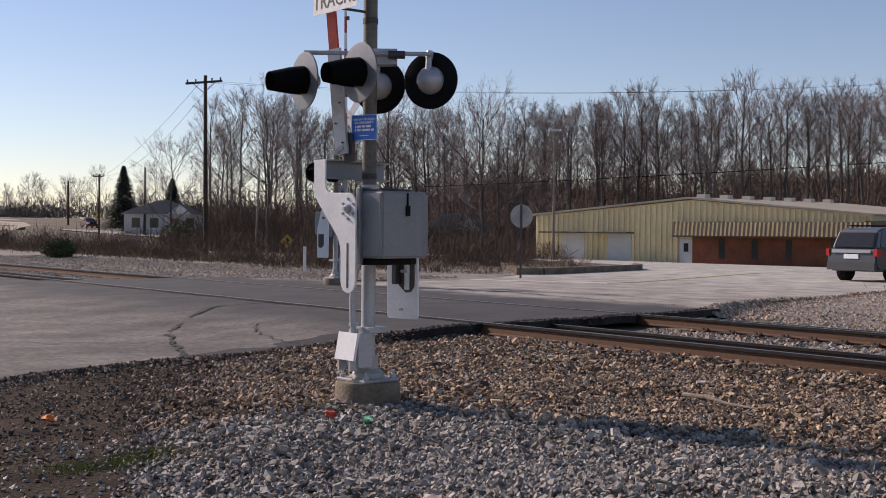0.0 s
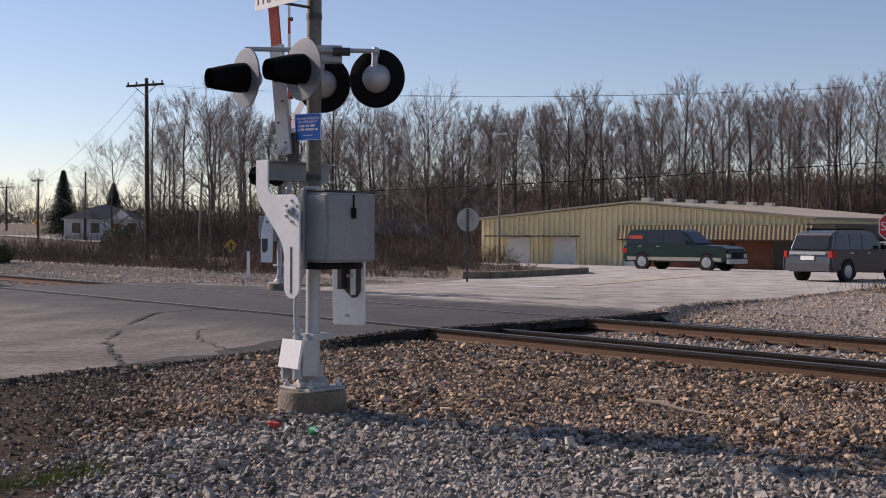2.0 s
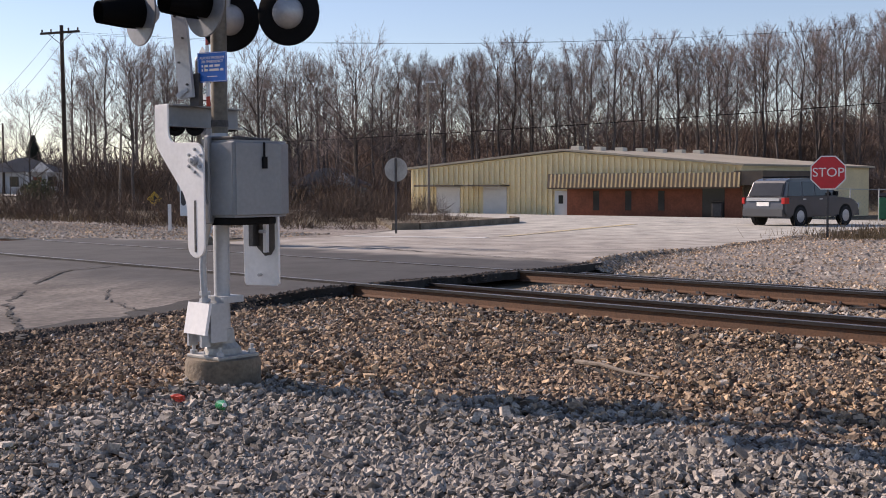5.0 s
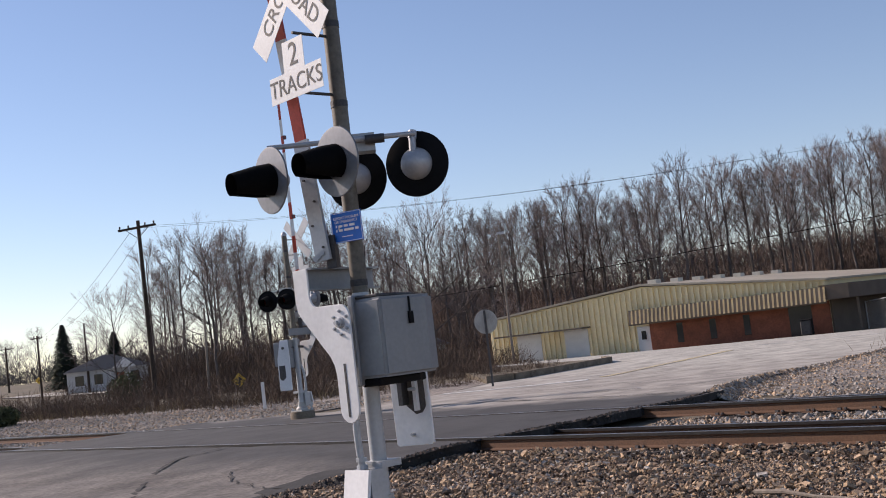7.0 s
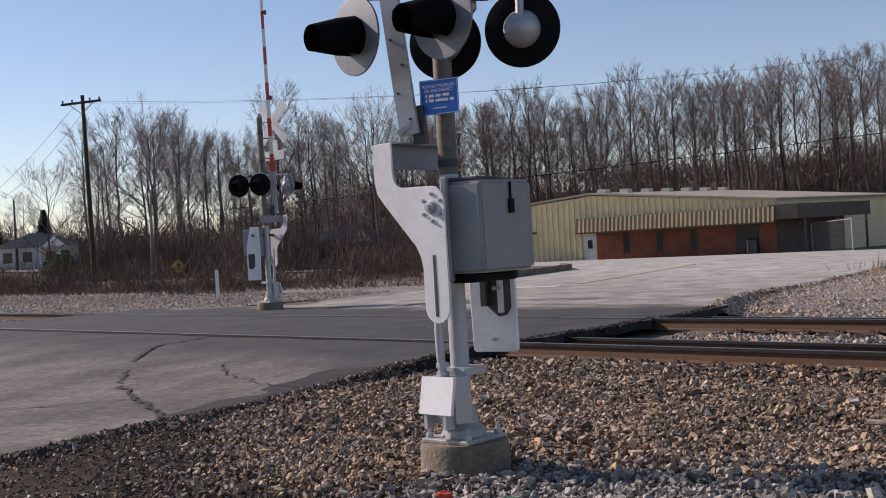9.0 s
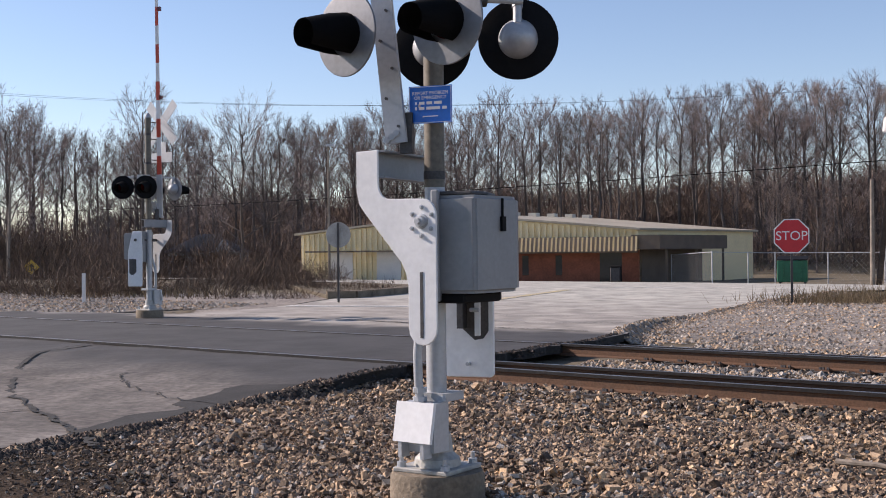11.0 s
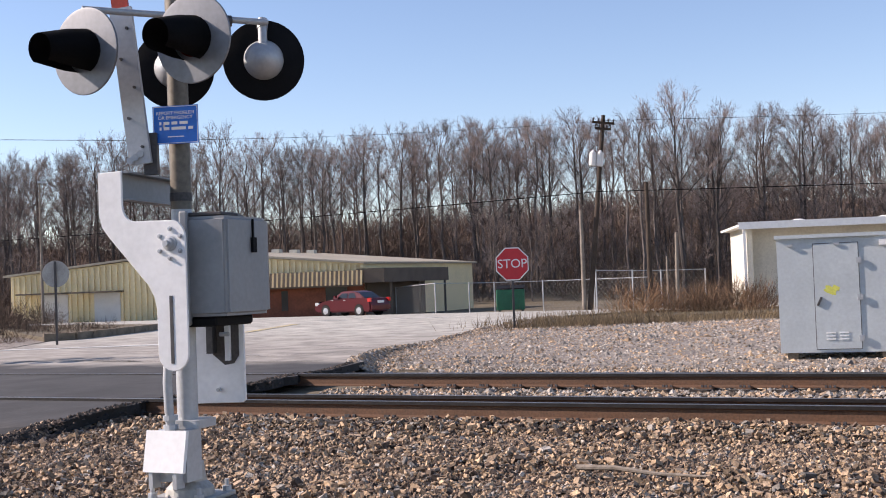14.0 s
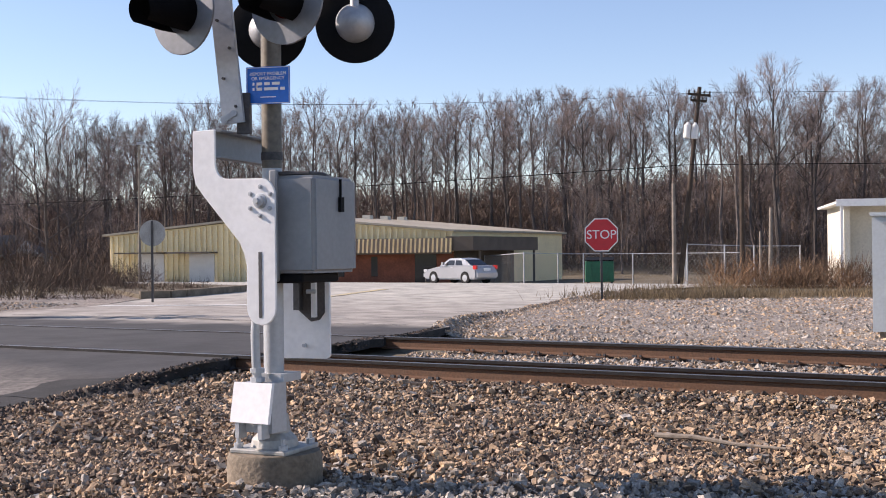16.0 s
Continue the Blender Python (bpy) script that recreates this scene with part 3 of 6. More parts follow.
    # lights on crossed pipes
    for a, b in (((-0.46, -0.37, 3.14), (0.54, 0.15, 3.14)), ((0.215, -0.52, 3.13), (-0.08, 0.31, 3.13))):
        part("light_crossarm", tube(B(), a, b, 0.02, n=14), "galvanised", s, "thin galvanised cross arm", True)
    jb2 = part("arm_junction", moved(soften(box(B(), -0.03, 0.24, -0.075, 0.075, 3.05, 3.19), 0.02, 2), pose(0, 0, 0, 0, 0, 27)), "galvanised", s, "grey junction casting")
    part("collar", tube(B(), (0.2, -0.03, 3.13), (0.33, 0.04, 3.13), 0.036, n=16), "steel_dark", jb2, "", True)
    for x, y, z, face in ((-0.441, -0.398, 2.888, -30), (0.215, -0.56, 2.905, -25), (-0.09, 0.34, 2.905, 186), (0.50, 0.22, 2.915, 186)):
        disc(s, x, y, z, face)
    # blue notice
    sg = part("blue_sign", soften(box(B(), -0.142, 0.142, -0.004, 0.0, -0.115, 0.115), 0.0015), "sign_blue", s, "small blue emergency notice with white letters")
    sg.matrix_basis = pose(0.004, -0.105, 2.485, 0, 0, -8)
    for k, (w, z) in enumerate(((0.19, 0.07), (0.18, 0.042), (0.19, 0.010), (0.20, -0.022), (0.10, -0.072))):
        words = ("REPORT PROBLEM", "OR EMERGENCY", None, None, None)[k]
        if words:
            text_part("text", words, 0.029, pose(0, -0.0055, z, 90, 0, 0), "sign_white", sg, "white lettering")
        elif k == 4:
            part("text_bar", box(B(), -0.05, 0.05, -0.0055, -0.004, z - 0.003, z + 0.003), "sign_white", sg, "white line of text")
        else:
            x = -0.1
            for n in ((0.012, 0.036, 0.036, 0.05) if k == 2 else (0.012, 0.035, 0.09, 0.03)):
                part("text_bar", box(B(), x, x + n, -0.0055, -0.004, z - 0.009, z + 0.009), "sign_white", sg, "white line of text")
                x += n + 0.014
    for x0, x1, z0, z1 in ((-0.137, 0.137, -0.111, -0.108), (-0.137, 0.137, 0.108, 0.111), (-0.138, -0.135, -0.108, 0.108), (0.135, 0.138, -0.108, 0.108)):
        part("border", box(B(), x0, x1, -0.0052, -0.004, z0, z1), "sign_white", sg)
    part("sign_back", box(B(), -0.14, 0.14, 0.001, 0.003, -0.113, 0.113), "galvanised", sg, "bare aluminium back")
    part("sign_strap", soften(box(B(), -0.075, 0.075, -0.1, -0.05, 2.47, 2.49), 0.003), "galvanised", s)
    # crossbuck and track count, held out before the mast
    face = pose(-0.16, -0.35, 0, 0, 0, -25)
    tr = part("track_count_sign", moved(soften(slab(B(), [(-0.34, 3.485), (0.34, 3.485), (0.34, 3.695), (0.135, 3.695), (0.135, 3.93), (-0.135, 3.93), (-0.135, 3.695), (-0.34, 3.695)], -0.003, 0.0), 0.001), face), "sign_white", s, "white sign reading 2 TRACKS")
    text_part("text", "TRACKS", 0.185, face @ pose(0, -0.0045, 3.59, 90, 0, 0), "sign_black", tr, "black lettering")
    text_part("text", "2", 0.25, face @ pose(0, -0.0045, 3.81, 90, 0, 0), "sign_black", tr, "black numeral")
    for k, (turn, words) in enumerate(((45, "CROSSING"), (-45, "RAIL   ROAD"))):
        bl = face @ pose(0, -0.006 - 0.008 * k, 4.35, 0, -turn, 0)
        cb = part("crossbuck_blade", moved(soften(box(B(), -0.61, 0.61, -0.003, 0.0, -0.115, 0.115), 0.001), bl), "sign_white", s, "white crossbuck blade with black letters")
        text_part("text", words, 0.185, bl @ pose(0, -0.0045, 0, 90, 0, 0), "sign_black", cb, "black lettering")
        part("blade_back", moved(soften(box(B(), -0.605, 0.605, 0.0015, 0.003, -0.11, 0.11), 0.0005), bl), "galvanised", cb, "bare aluminium back")
    part("sign_back", moved(slab(B(), [(-0.335, 3.49), (0.335, 3.49), (0.335, 3.69), (0.13, 3.69), (0.13, 3.925), (-0.13, 3.925), (-0.13, 3.69), (-0.335, 3.69)], 0.0015, 0.003), face), "galvanised", tr, "bare aluminium back")
    for z in (3.52, 3.98, 4.35):
        c = face @ Vector((0, 0.01, z))
        part("sign_bracket", tube(B(), (0, 0, z), (c.x, c.y, z), 0.012, n=10), "steel_dark", s, "", True)
    return s


def disc(s, x, y, z, face):
    front = -90 < face < 90
    u = part("light_unit", lathe(B(), (0, 0.0005, 0), (0, 1, 0), [(0, 0.254), (0.008, 0.254), (0.01, 0.25)], 44), "disc_white" if front else "black_paint", s, "flashing light on a round backing disc", True)
    u.matrix_basis = pose(x, y, z, 0, 0, face)
    bm = lathe(B(), (0, -0.006, 0), (0, 1, 0), [(0, 0.235), (0.002, 0.252), (0.006, 0.254)], 44)
    part("front_face", bm, "disc_white" if front else "black_paint", u, "pale grey front of the backing disc" if front else "black front of the backing disc", True)
    part("lens", lathe(B(), (0, -0.03, 0), (0, 1, 0), [(0, 0.03), (0.008, 0.07), (0.02, 0.105), (0.026, 0.106)], 28), "red_lens", u, "dark red lens", True)
    # hood: open half pipe over the lens
    bm = B()
    n = 20
    rows = []
    for d, r, drop in ((0.0, 0.13, 0.02), (-0.12, 0.122, 0.0), (-0.33, 0.088, -0.015)):
        span = math.radians(320 if d == 0 else (305 if d == -0.12 else 280))
        rows.append([bm.verts.new((r * math.sin(-span / 2 + span * k / n), d - 0.006, r * math.cos(-span / 2 + span * k / n) + drop * 0)) for k in range(n + 1)])
    for a, b in zip(rows, rows[1:]):
        for k in range(n):
            bm.faces.new((a[k], b[k], b[k + 1], a[k + 1]))
    bmesh.ops.solidify(bm, geom=bm.faces[:], thickness=0.004)
    bmesh.ops.transform(bm, matrix=pose(0, 0, 0, 6, 0, 0), verts=bm.verts)
    part("hood", bm, "black_paint", u, "black hood", True)
    part("lamp_housing", lathe(B(), (0, 0.008, 0), (0, 1, 0), [(0, 0.125), (0.02, 0.125), (0.05, 0.115), (0.1, 0.085), (0.13, 0.05), (0.14, 0.02)], 28), "galvanised", u, "grey aluminium lamp housing", True)
    bm = tube(B(), (0, 0.07, 0.09), (0, 0.055, 0.2), 0.028, n=14)
    tube(bm, (0, 0.055, 0.19), (0, 0.03, 0.25), 0.034, n=12)
    part("hanger", bm, "galvanised", u, "", True)


# ---- the yellow metal building ----
def build_hall():
    L, R, k = Vector((-28.3, 75.6, 0)), Vector((-3.5, 72.1, 0)), Vector((7.8, 17.1, 0))
    g, eave, ridge = -0.85, 2.9, 4.02
    f = (R - L).normalized()
    out = Vector((f.y, -f.x, 0))
    W = (R - L).length
    m = Matrix(((f.x, -out.x, 0, L.x), (f.y, -out.y, 0, L.y), (0, 0, 1, g), (0, 0, 0, 1)))
    h = thing("warehouse", m, "long yellow ribbed metal warehouse with a brick front", "building")
    inv = m.to_3x3().inverted()
    kk = inv @ k
    D = kk.y
    sk = kk.x / kk.y
    he, hr = eave - g, ridge - g

    def P(x, d, z):
        return (x + sk * d, d, z)
    bm = B()
    a = [bm.verts.new(P(*v)) for v in ((0, 0, 0), (W, 0, 0), (W, 0, he), (W / 2, 0, hr), (0, 0, he))]
    b = [bm.verts.new(P(*v)) for v in ((0, D, 0), (W, D, 0), (W, D, he), (W / 2, D, hr), (0, D, he))]
    bm.faces.new(a), bm.faces.new(b[::-1])
    for i, j in ((1, 2), (4, 0)):
        bm.faces.new((a[i], b[i], b[j], a[j]))
    bmesh.ops.recalc_face_normals(bm, faces=bm.faces)
    wall = part("wall", bm, "metal_yellow", h, "yellow metal siding")
    # ribs of the siding on the gable
    bm = B()
    x = 0.2
    while x < W:
        top = he + (hr - he) * (1 - abs(x - W / 2) / (W / 2)) - 0.12
        lo = 0.0
        if W * 0.47 < x:
            lo = 2.6
        for d0, d1 in ((2.1, 4.3), (6.0, 8.1)):
            if d0 < x < d1:
                lo = 2.62
        box(bm, x - 0.08, x + 0.08, -0.15, -0.001, lo, top)
        x += 0.42
    part("siding_rib", bm, "metal_yellow", wall, "raised siding ribs")
    bm = B()
    for s0, s1 in ((0, W / 2), (W, W / 2)):
        e0 = -0.3 if s0 == 0 else W + 0.3
        z0 = he - 0.02
        v = [bm.verts.new(P(e0, -0.35, z0)), bm.verts.new(P(s1, -0.35, hr + 0.06)), bm.verts.new(P(s1, D + 0.3, hr + 0.06)), bm.verts.new(P(e0, D + 0.3, z0))]
        w = [bm.verts.new(q.co + Vector((0, 0, 0.14))) for q in v]
        bm.faces.new(v), bm.faces.new(w[::-1])
        for i in range(4):
            bm.faces.new((v[i], w[i], w[(i + 1) % 4], v[(i + 1) % 4]))
    bmesh.ops.recalc_face_normals(bm, faces=bm.faces)
    roof = part("roof", bm, "metal_roof", h, "low tan metal roof")
    for i in range(7):
        d = 0.8 + i * D / 7.2
        c = P(W / 2 + 0.4, d, hr + 0.15)
        part("roof_vent", soften(box(B(), c[0] - 0.3, c[0] + 0.3, c[1] - 0.5, c[1] + 0.5, c[2] - 0.1, c[2] + 0.26), 0.05), "wall_white", roof, "low pale roof vent")
    # loading doors, each with a hood
    for x0, x1 in ((2.2, 4.2), (6.1, 8.0)):
        door = part("loading_door", box(B(), x0, x1, -0.06, 0.05, 0.05, 2.4, 0.02), "door_white", h, "white roll-up loading door")
        bm = B()
        for z in np.arange(0.3, 2.4, 0.3):
            box(bm, x0 + 0.03, x1 - 0.03, -0.072, -0.06, z, z + 0.03)
        part("door_rib", bm, "door_white", door)
        part("door_hood", box(B(), x0 - 1.0, x1 + 0.3, -1.7, -0.16, 2.45, 2.56, 0.01), "trim_brown", door, "brown door hood")
    # brick front under a ribbed awning
    bx0 = W * 0.475
    bm = B()
    box(bm, bx0 + 0.9, W + 0.1, -0.25, -0.03, 0, 2.4)
    brick = part("brick_front", bm, "brick", h, "red brick lower front")
    for x in (bx0 + 2.85, bx0 + 5.2, bx0 + 7.55):
        part("window", box(B(), x, x + 0.45, -0.27, -0.2, 0.75, 2.1, 0.01), "dark_glass", brick, "narrow dark window")
    # flat dark panel; stands for the shade inside the entrance recess
    part("entrance_recess", box(B(), bx0 + 10.6, bx0 + 12.1, -0.28, -0.1, 0.03, 2.3, 0.01), "dark_glass", brick, "dark entrance panel, recess shade in its colour")
    part("entrance_door", box(B(), bx0 - 0.1, bx0 + 0.85, -0.12, 0.0, 0.05, 2.1, 0.01), "door_white", h, "white entrance door")
    part("door_window", box(B(), bx0 + 0.2, bx0 + 0.55, -0.14, -0.1, 1.2, 1.8, 0.005), "dark_glass", h)
    bm = B()
    v = [(bx0 - 0.2, -1.25, 2.36), (W + 0.2, -1.25, 2.36), (W + 0.2, -1.05, 3.3), (bx0 - 0.2, -1.05, 3.3)]
    v = [bm.verts.new(q) for q in v]
    w = [bm.verts.new(q.co + Vector((0, 0.05, -0.12))) for q in v]
    bm.faces.new(v), bm.faces.new(w[::-1])
    for i in range(4):
        bm.faces.new((v[i], w[i], w[(i + 1) % 4], v[(i + 1) % 4]))
    bmesh.ops.recalc_face_normals(bm, faces=bm.faces)
    for k in (0, 1):
        q = [bm.verts.new((x, y, 3.29 - 0.04 * k)) for x, y in ((bx0 - 0.2, -1.06), (W + 0.2, -1.06), (W + 0.2, -0.02), (bx0 - 0.2, -0.02))]
        bm.faces.new(q if k == 0 else q[::-1])
    awn = part("awning", bm, "trim_brown", h, "brown metal awning, its ribs pale as if sunlit")
    # ribs paler than the awning: sunlight on them is put into the colour
    bm = B()
    x = bx0
    while x < W + 0.1:
        q = [bm.verts.new((x + dx, y, z)) for dx, y, z in ((0, -1.31, 2.34), (0.13, -1.31, 2.34), (0.13, -1.11, 3.3), (0, -1.11, 3.3))]
        bm.faces.new(q)
        x += 0.30
    bmesh.ops.solidify(bm, geom=bm.faces[:], thickness=0.04)
    part("awning_rib", bm, "metal_yellow", awn, "awning ribs, sunlight in their pale colour")
    # porch canopy along the side
    bm = B()
    v = [bm.verts.new(q) for q in (P(W + 0.05, -1.0, 2.45), P(W + 1.9, -1.0, 2.45), P(W + 1.9, 9, 2.45), P(W + 0.05, 9, 2.45))]
    w = [bm.verts.new(q.co + Vector((0, 0, 0.95))) for q in v]
    bm.faces.new(v), bm.faces.new(w[::-1])
    for i in range(4):
        bm.faces.new((v[i], w[i], w[(i + 1) % 4], v[(i + 1) % 4]))
    bmesh.ops.recalc_face_normals(bm, faces=bm.faces)
    can = part("canopy", bm, "trim_brown", h, "dark brown porch canopy")
    bm = B()
    box(bm, W - 0.05, W + 0.12, 0.2, 9, 0, 2.45)
    for vv in bm.verts:
        vv.co.x += sk * vv.co.y
    part("porch_wall", bm, "trim_brown", h, "dark porch wall")
    for d in (0.2, 4.5, 8.6):
        part("post", box(B(), W + 1.7 + sk * d, W + 1.85 + sk * d, d - 0.08, d + 0.08, 0, 2.45), "trim_brown", can)
    return h


# ---- trees ----
def tree_mesh(seed, height, wide, low, limb_count, slope):
    """A bare winter tree that forks upward five times over. wide: half width of the crown, low: where it begins, both over the height; slope: degrees of the limbs from upright."""
    rnd = random.Random(seed)
    limbs, twigs = ([], []), ([], [])
    H = height

    def stick(store, p, q, r0, r1, n):
        vs, fs = store
        t = (q - p).to_track_quat("Z", "Y").to_matrix()
        b0 = len(vs)
        for c, r in ((p, r0), (q, r1)):
            for k in range(n):
                a = 2 * math.pi * k / n
                vs.append(tuple(c + t @ Vector((r * math.cos(a), r * math.sin(a), 0))))
        for k in range(n):
            fs.append((b0 + k, b0 + (k + 1) % n, b0 + n + (k + 1) % n, b0 + n + k))

    def hair(p, q, r):
        vs, fs = twigs
        side = (q - p).cross(Vector((rnd.gauss(0, 1), rnd.gauss(0, 1), rnd.gauss(0, 0.4)))).normalized() * r
        i = len(vs)
        vs.extend((tuple(p - side), tuple(p + side), tuple(q)))
        fs.append((i, i + 1, i + 2))

    def aside(way, degrees):
        """A direction at an angle to another, turned about it at random and drawn upward."""
        other = way.orthogonal().normalized()
        other = Matrix.Rotation(rnd.uniform(0, 2 * math.pi), 3, way) @ other
        a = radians(degrees)
        return (way * math.cos(a) + other * math.sin(a) + Vector((0, 0, 0.13))).normalized()

    def grow(p, way, length, r, level):
        """One branch in three bent pieces, and those that fork from it."""
        pts, d = [p], way.copy()
        for i in range(3):
            d = (d + Vector((rnd.gauss(0, 0.10), rnd.gauss(0, 0.10), rnd.gauss(0.07, 0.06)))).normalized()
            pts.append(pts[-1] + d * length / 3)
        for i in range(3):
            r0, r1 = r * (1 - 0.26 * i), r * (0.74 - 0.26 * i)
            if level == 1:
                stick(limbs, pts[i], pts[i + 1], r0, r1, 5)
            elif level == 2:
                stick(limbs, pts[i], pts[i + 1], r0, r1, 3)
        for k in range((0, 7, 5)[level]):
            s = rnd.uniform(0.28, 1.0) if k else 1.0
            i = min(int(s * 3), 2)
            q = pts[i].lerp(pts[i + 1], s * 3 - i)
            w = aside((pts[i + 1] - pts[i]).normalized(), rnd.uniform(18, 46) if k else 12)
            span = length * rnd.uniform(0.32, 0.55) * (1.15 - 0.4 * s)
            if level == 1:
                grow(q, w, span, max(0.016, r * (0.62 - 0.3 * s)), 2)
            else:
                tip = q + w * max(span * 1.2, 0.03 * H)
                hair(q, tip, 0.014)
                for _ in range(5):
                    t = rnd.uniform(0.1, 1.0)
                    c = q.lerp(tip, t)
                    hair(c, c + aside(w, rnd.uniform(14, 48)) * rnd.uniform(0.02, 0.045) * H, 0.0085)

    lean = Vector((rnd.gauss(0, 0.015), rnd.gauss(0, 0.015), 0))
    spine = [Vector((0, 0, -0.3))]
    for i in range(1, 9):
        spine.append(Vector((rnd.gauss(0, 0.006) * H, rnd.gauss(0, 0.006) * H, H * 0.9 * i / 8)) + lean * H * i / 8)

    def girth(z):
        return H * 0.0105 * (1 - 0.97 * z / H) ** 0.8 + 0.012
    for i in range(8):
        stick(limbs, spine[i], spine[i + 1], girth(max(spine[i].z, 0)), girth(spine[i + 1].z), 6)
    for k in range(limb_count):
        t = (k + rnd.random()) / limb_count
        z = H * (low + (0.9 - low) * t)
        f = min(max(z / (H * 0.9) * 8, 0), 7.999)
        root = spine[int(f)].lerp(spine[int(f) + 1], f % 1)
        turn = k * 2.4 + rnd.gauss(0, 0.5)
        a = radians(slope * rnd.uniform(0.75, 1.2) * (1 - 0.45 * t))
        way = Vector((math.cos(turn) * math.sin(a), math.sin(turn) * math.sin(a), math.cos(a)))
        full = H * wide / math.sin(radians(slope)) * 0.78
        length = min(full * (0.72 + 0.5 * math.sin(math.pi * min(1, 0.25 + t * 0.8))) * rnd.uniform(0.75, 1.05), (H * 1.0 - z) / max(0.3, math.cos(a)))
        grow(root, way, max(length, 0.07 * H), max(0.03, girth(z) * rnd.uniform(0.35, 0.55)), 1)
    return mesh_from("trunk", *limbs, ["bark"]), mesh_from("crown", *twigs, ["twig"])


def plant_trees():
    kinds = []
    # height, half width of the crown, where it begins, limbs, slope of the limbs
    for s, spec in enumerate(((16, 0.2, 0.44, 14, 50), (16, 0.17, 0.52, 12, 44), (15, 0.28, 0.30, 16, 58), (16.5, 0.15, 0.56, 12, 42), (13, 0.5, 0.2, 19, 70), (15.5, 0.2, 0.36, 15, 48), (15, 0.23, 0.46, 14, 52), (8, 0.34, 0.08, 16, 50))):
        a, b = tree_mesh(s + 3, *spec)
        t = thing("tree", pose(0, -400 - s, 0), "tall bare grey-brown winter tree in the woods", "tree", "woods behind the road")
        for n, me in (("trunk", a), ("crown", b)):
            o = new(n, me)
            o.parent = t
        kinds.append(t)
    rnd = random.Random(11)
    spots = []
    # (start, end, depth of the belt, trees, kinds, size)
    belts = (((-80, 98), (-36, 96), 10, 32, (0, 2, 5, 6), 0.95), ((-78, 112), (-30, 112), 12, 28, (0, 2, 5), 0.9), ((-38, 97), (10, 108), 10, 44, (0, 1, 3, 5, 6), 1.0), ((5, 104), (75, 96), 10, 52, (0, 1, 3, 5, 6), 1.03),
             ((75, 96), (125, 70), 10, 12, (0, 1, 6), 1.0), ((-36, 114), (90, 114), 14, 46, (1, 5, 6, 0), 0.92), ((2, 101), (60, 96), 6, 26, (7,), 1.1), ((-50, 122), (95, 120), 14, 46, (5, 2, 2, 0), 0.78), ((-66, 96), (-32, 93), 4, 10, (7,), 0.8))
    for (x0, y0), (x1, y1), deep, count, ks, size in belts:
        for i in range(count):
            t, d = (i + rnd.random()) / count, rnd.random() * deep
            x, y = x0 + (x1 - x0) * t + rnd.gauss(0, 0.6), y0 + (y1 - y0) * t + d
            spots.append((x, y, rnd.choice(ks), size * rnd.uniform(0.88, 1.09)))
    spots += [(23.6, 100, 6, 1.22), (20.5, 101, 0, 1.05), (27, 101, 5, 1.05)]
    # broad single trees by the road on the left, low far woods at the horizon
    spots += [(-43, 61, 4, 0.82), (-54.5, 64.5, 4, 0.62), (-49, 70, 2, 0.8), (-37, 67.5, 2, 0.85), (-34, 78, 4, 0.95), (-60, 78, 4, 0.6)]
    for k in range(34):
        t = (k + rnd.random()) / 34
        x, y = -330 + 235 * t, 262 - 118 * t + rnd.uniform(0, 18)
        spots.append((x, y, rnd.choice((2, 4, 0)), rnd.uniform(0.5, 0.75)))
    for x, y, k, size in spots:
        c = copy_thing(kinds[k], Matrix.Translation((x, y, ground_z(x, y))) @ pose(0, 0, 0, 0, 0, rnd.uniform(0, 360)))
        c.scale = (size, size, size)
    for t in kinds:
        for o in (*t.children_recursive, t):
            bpy.data.objects.remove(o)


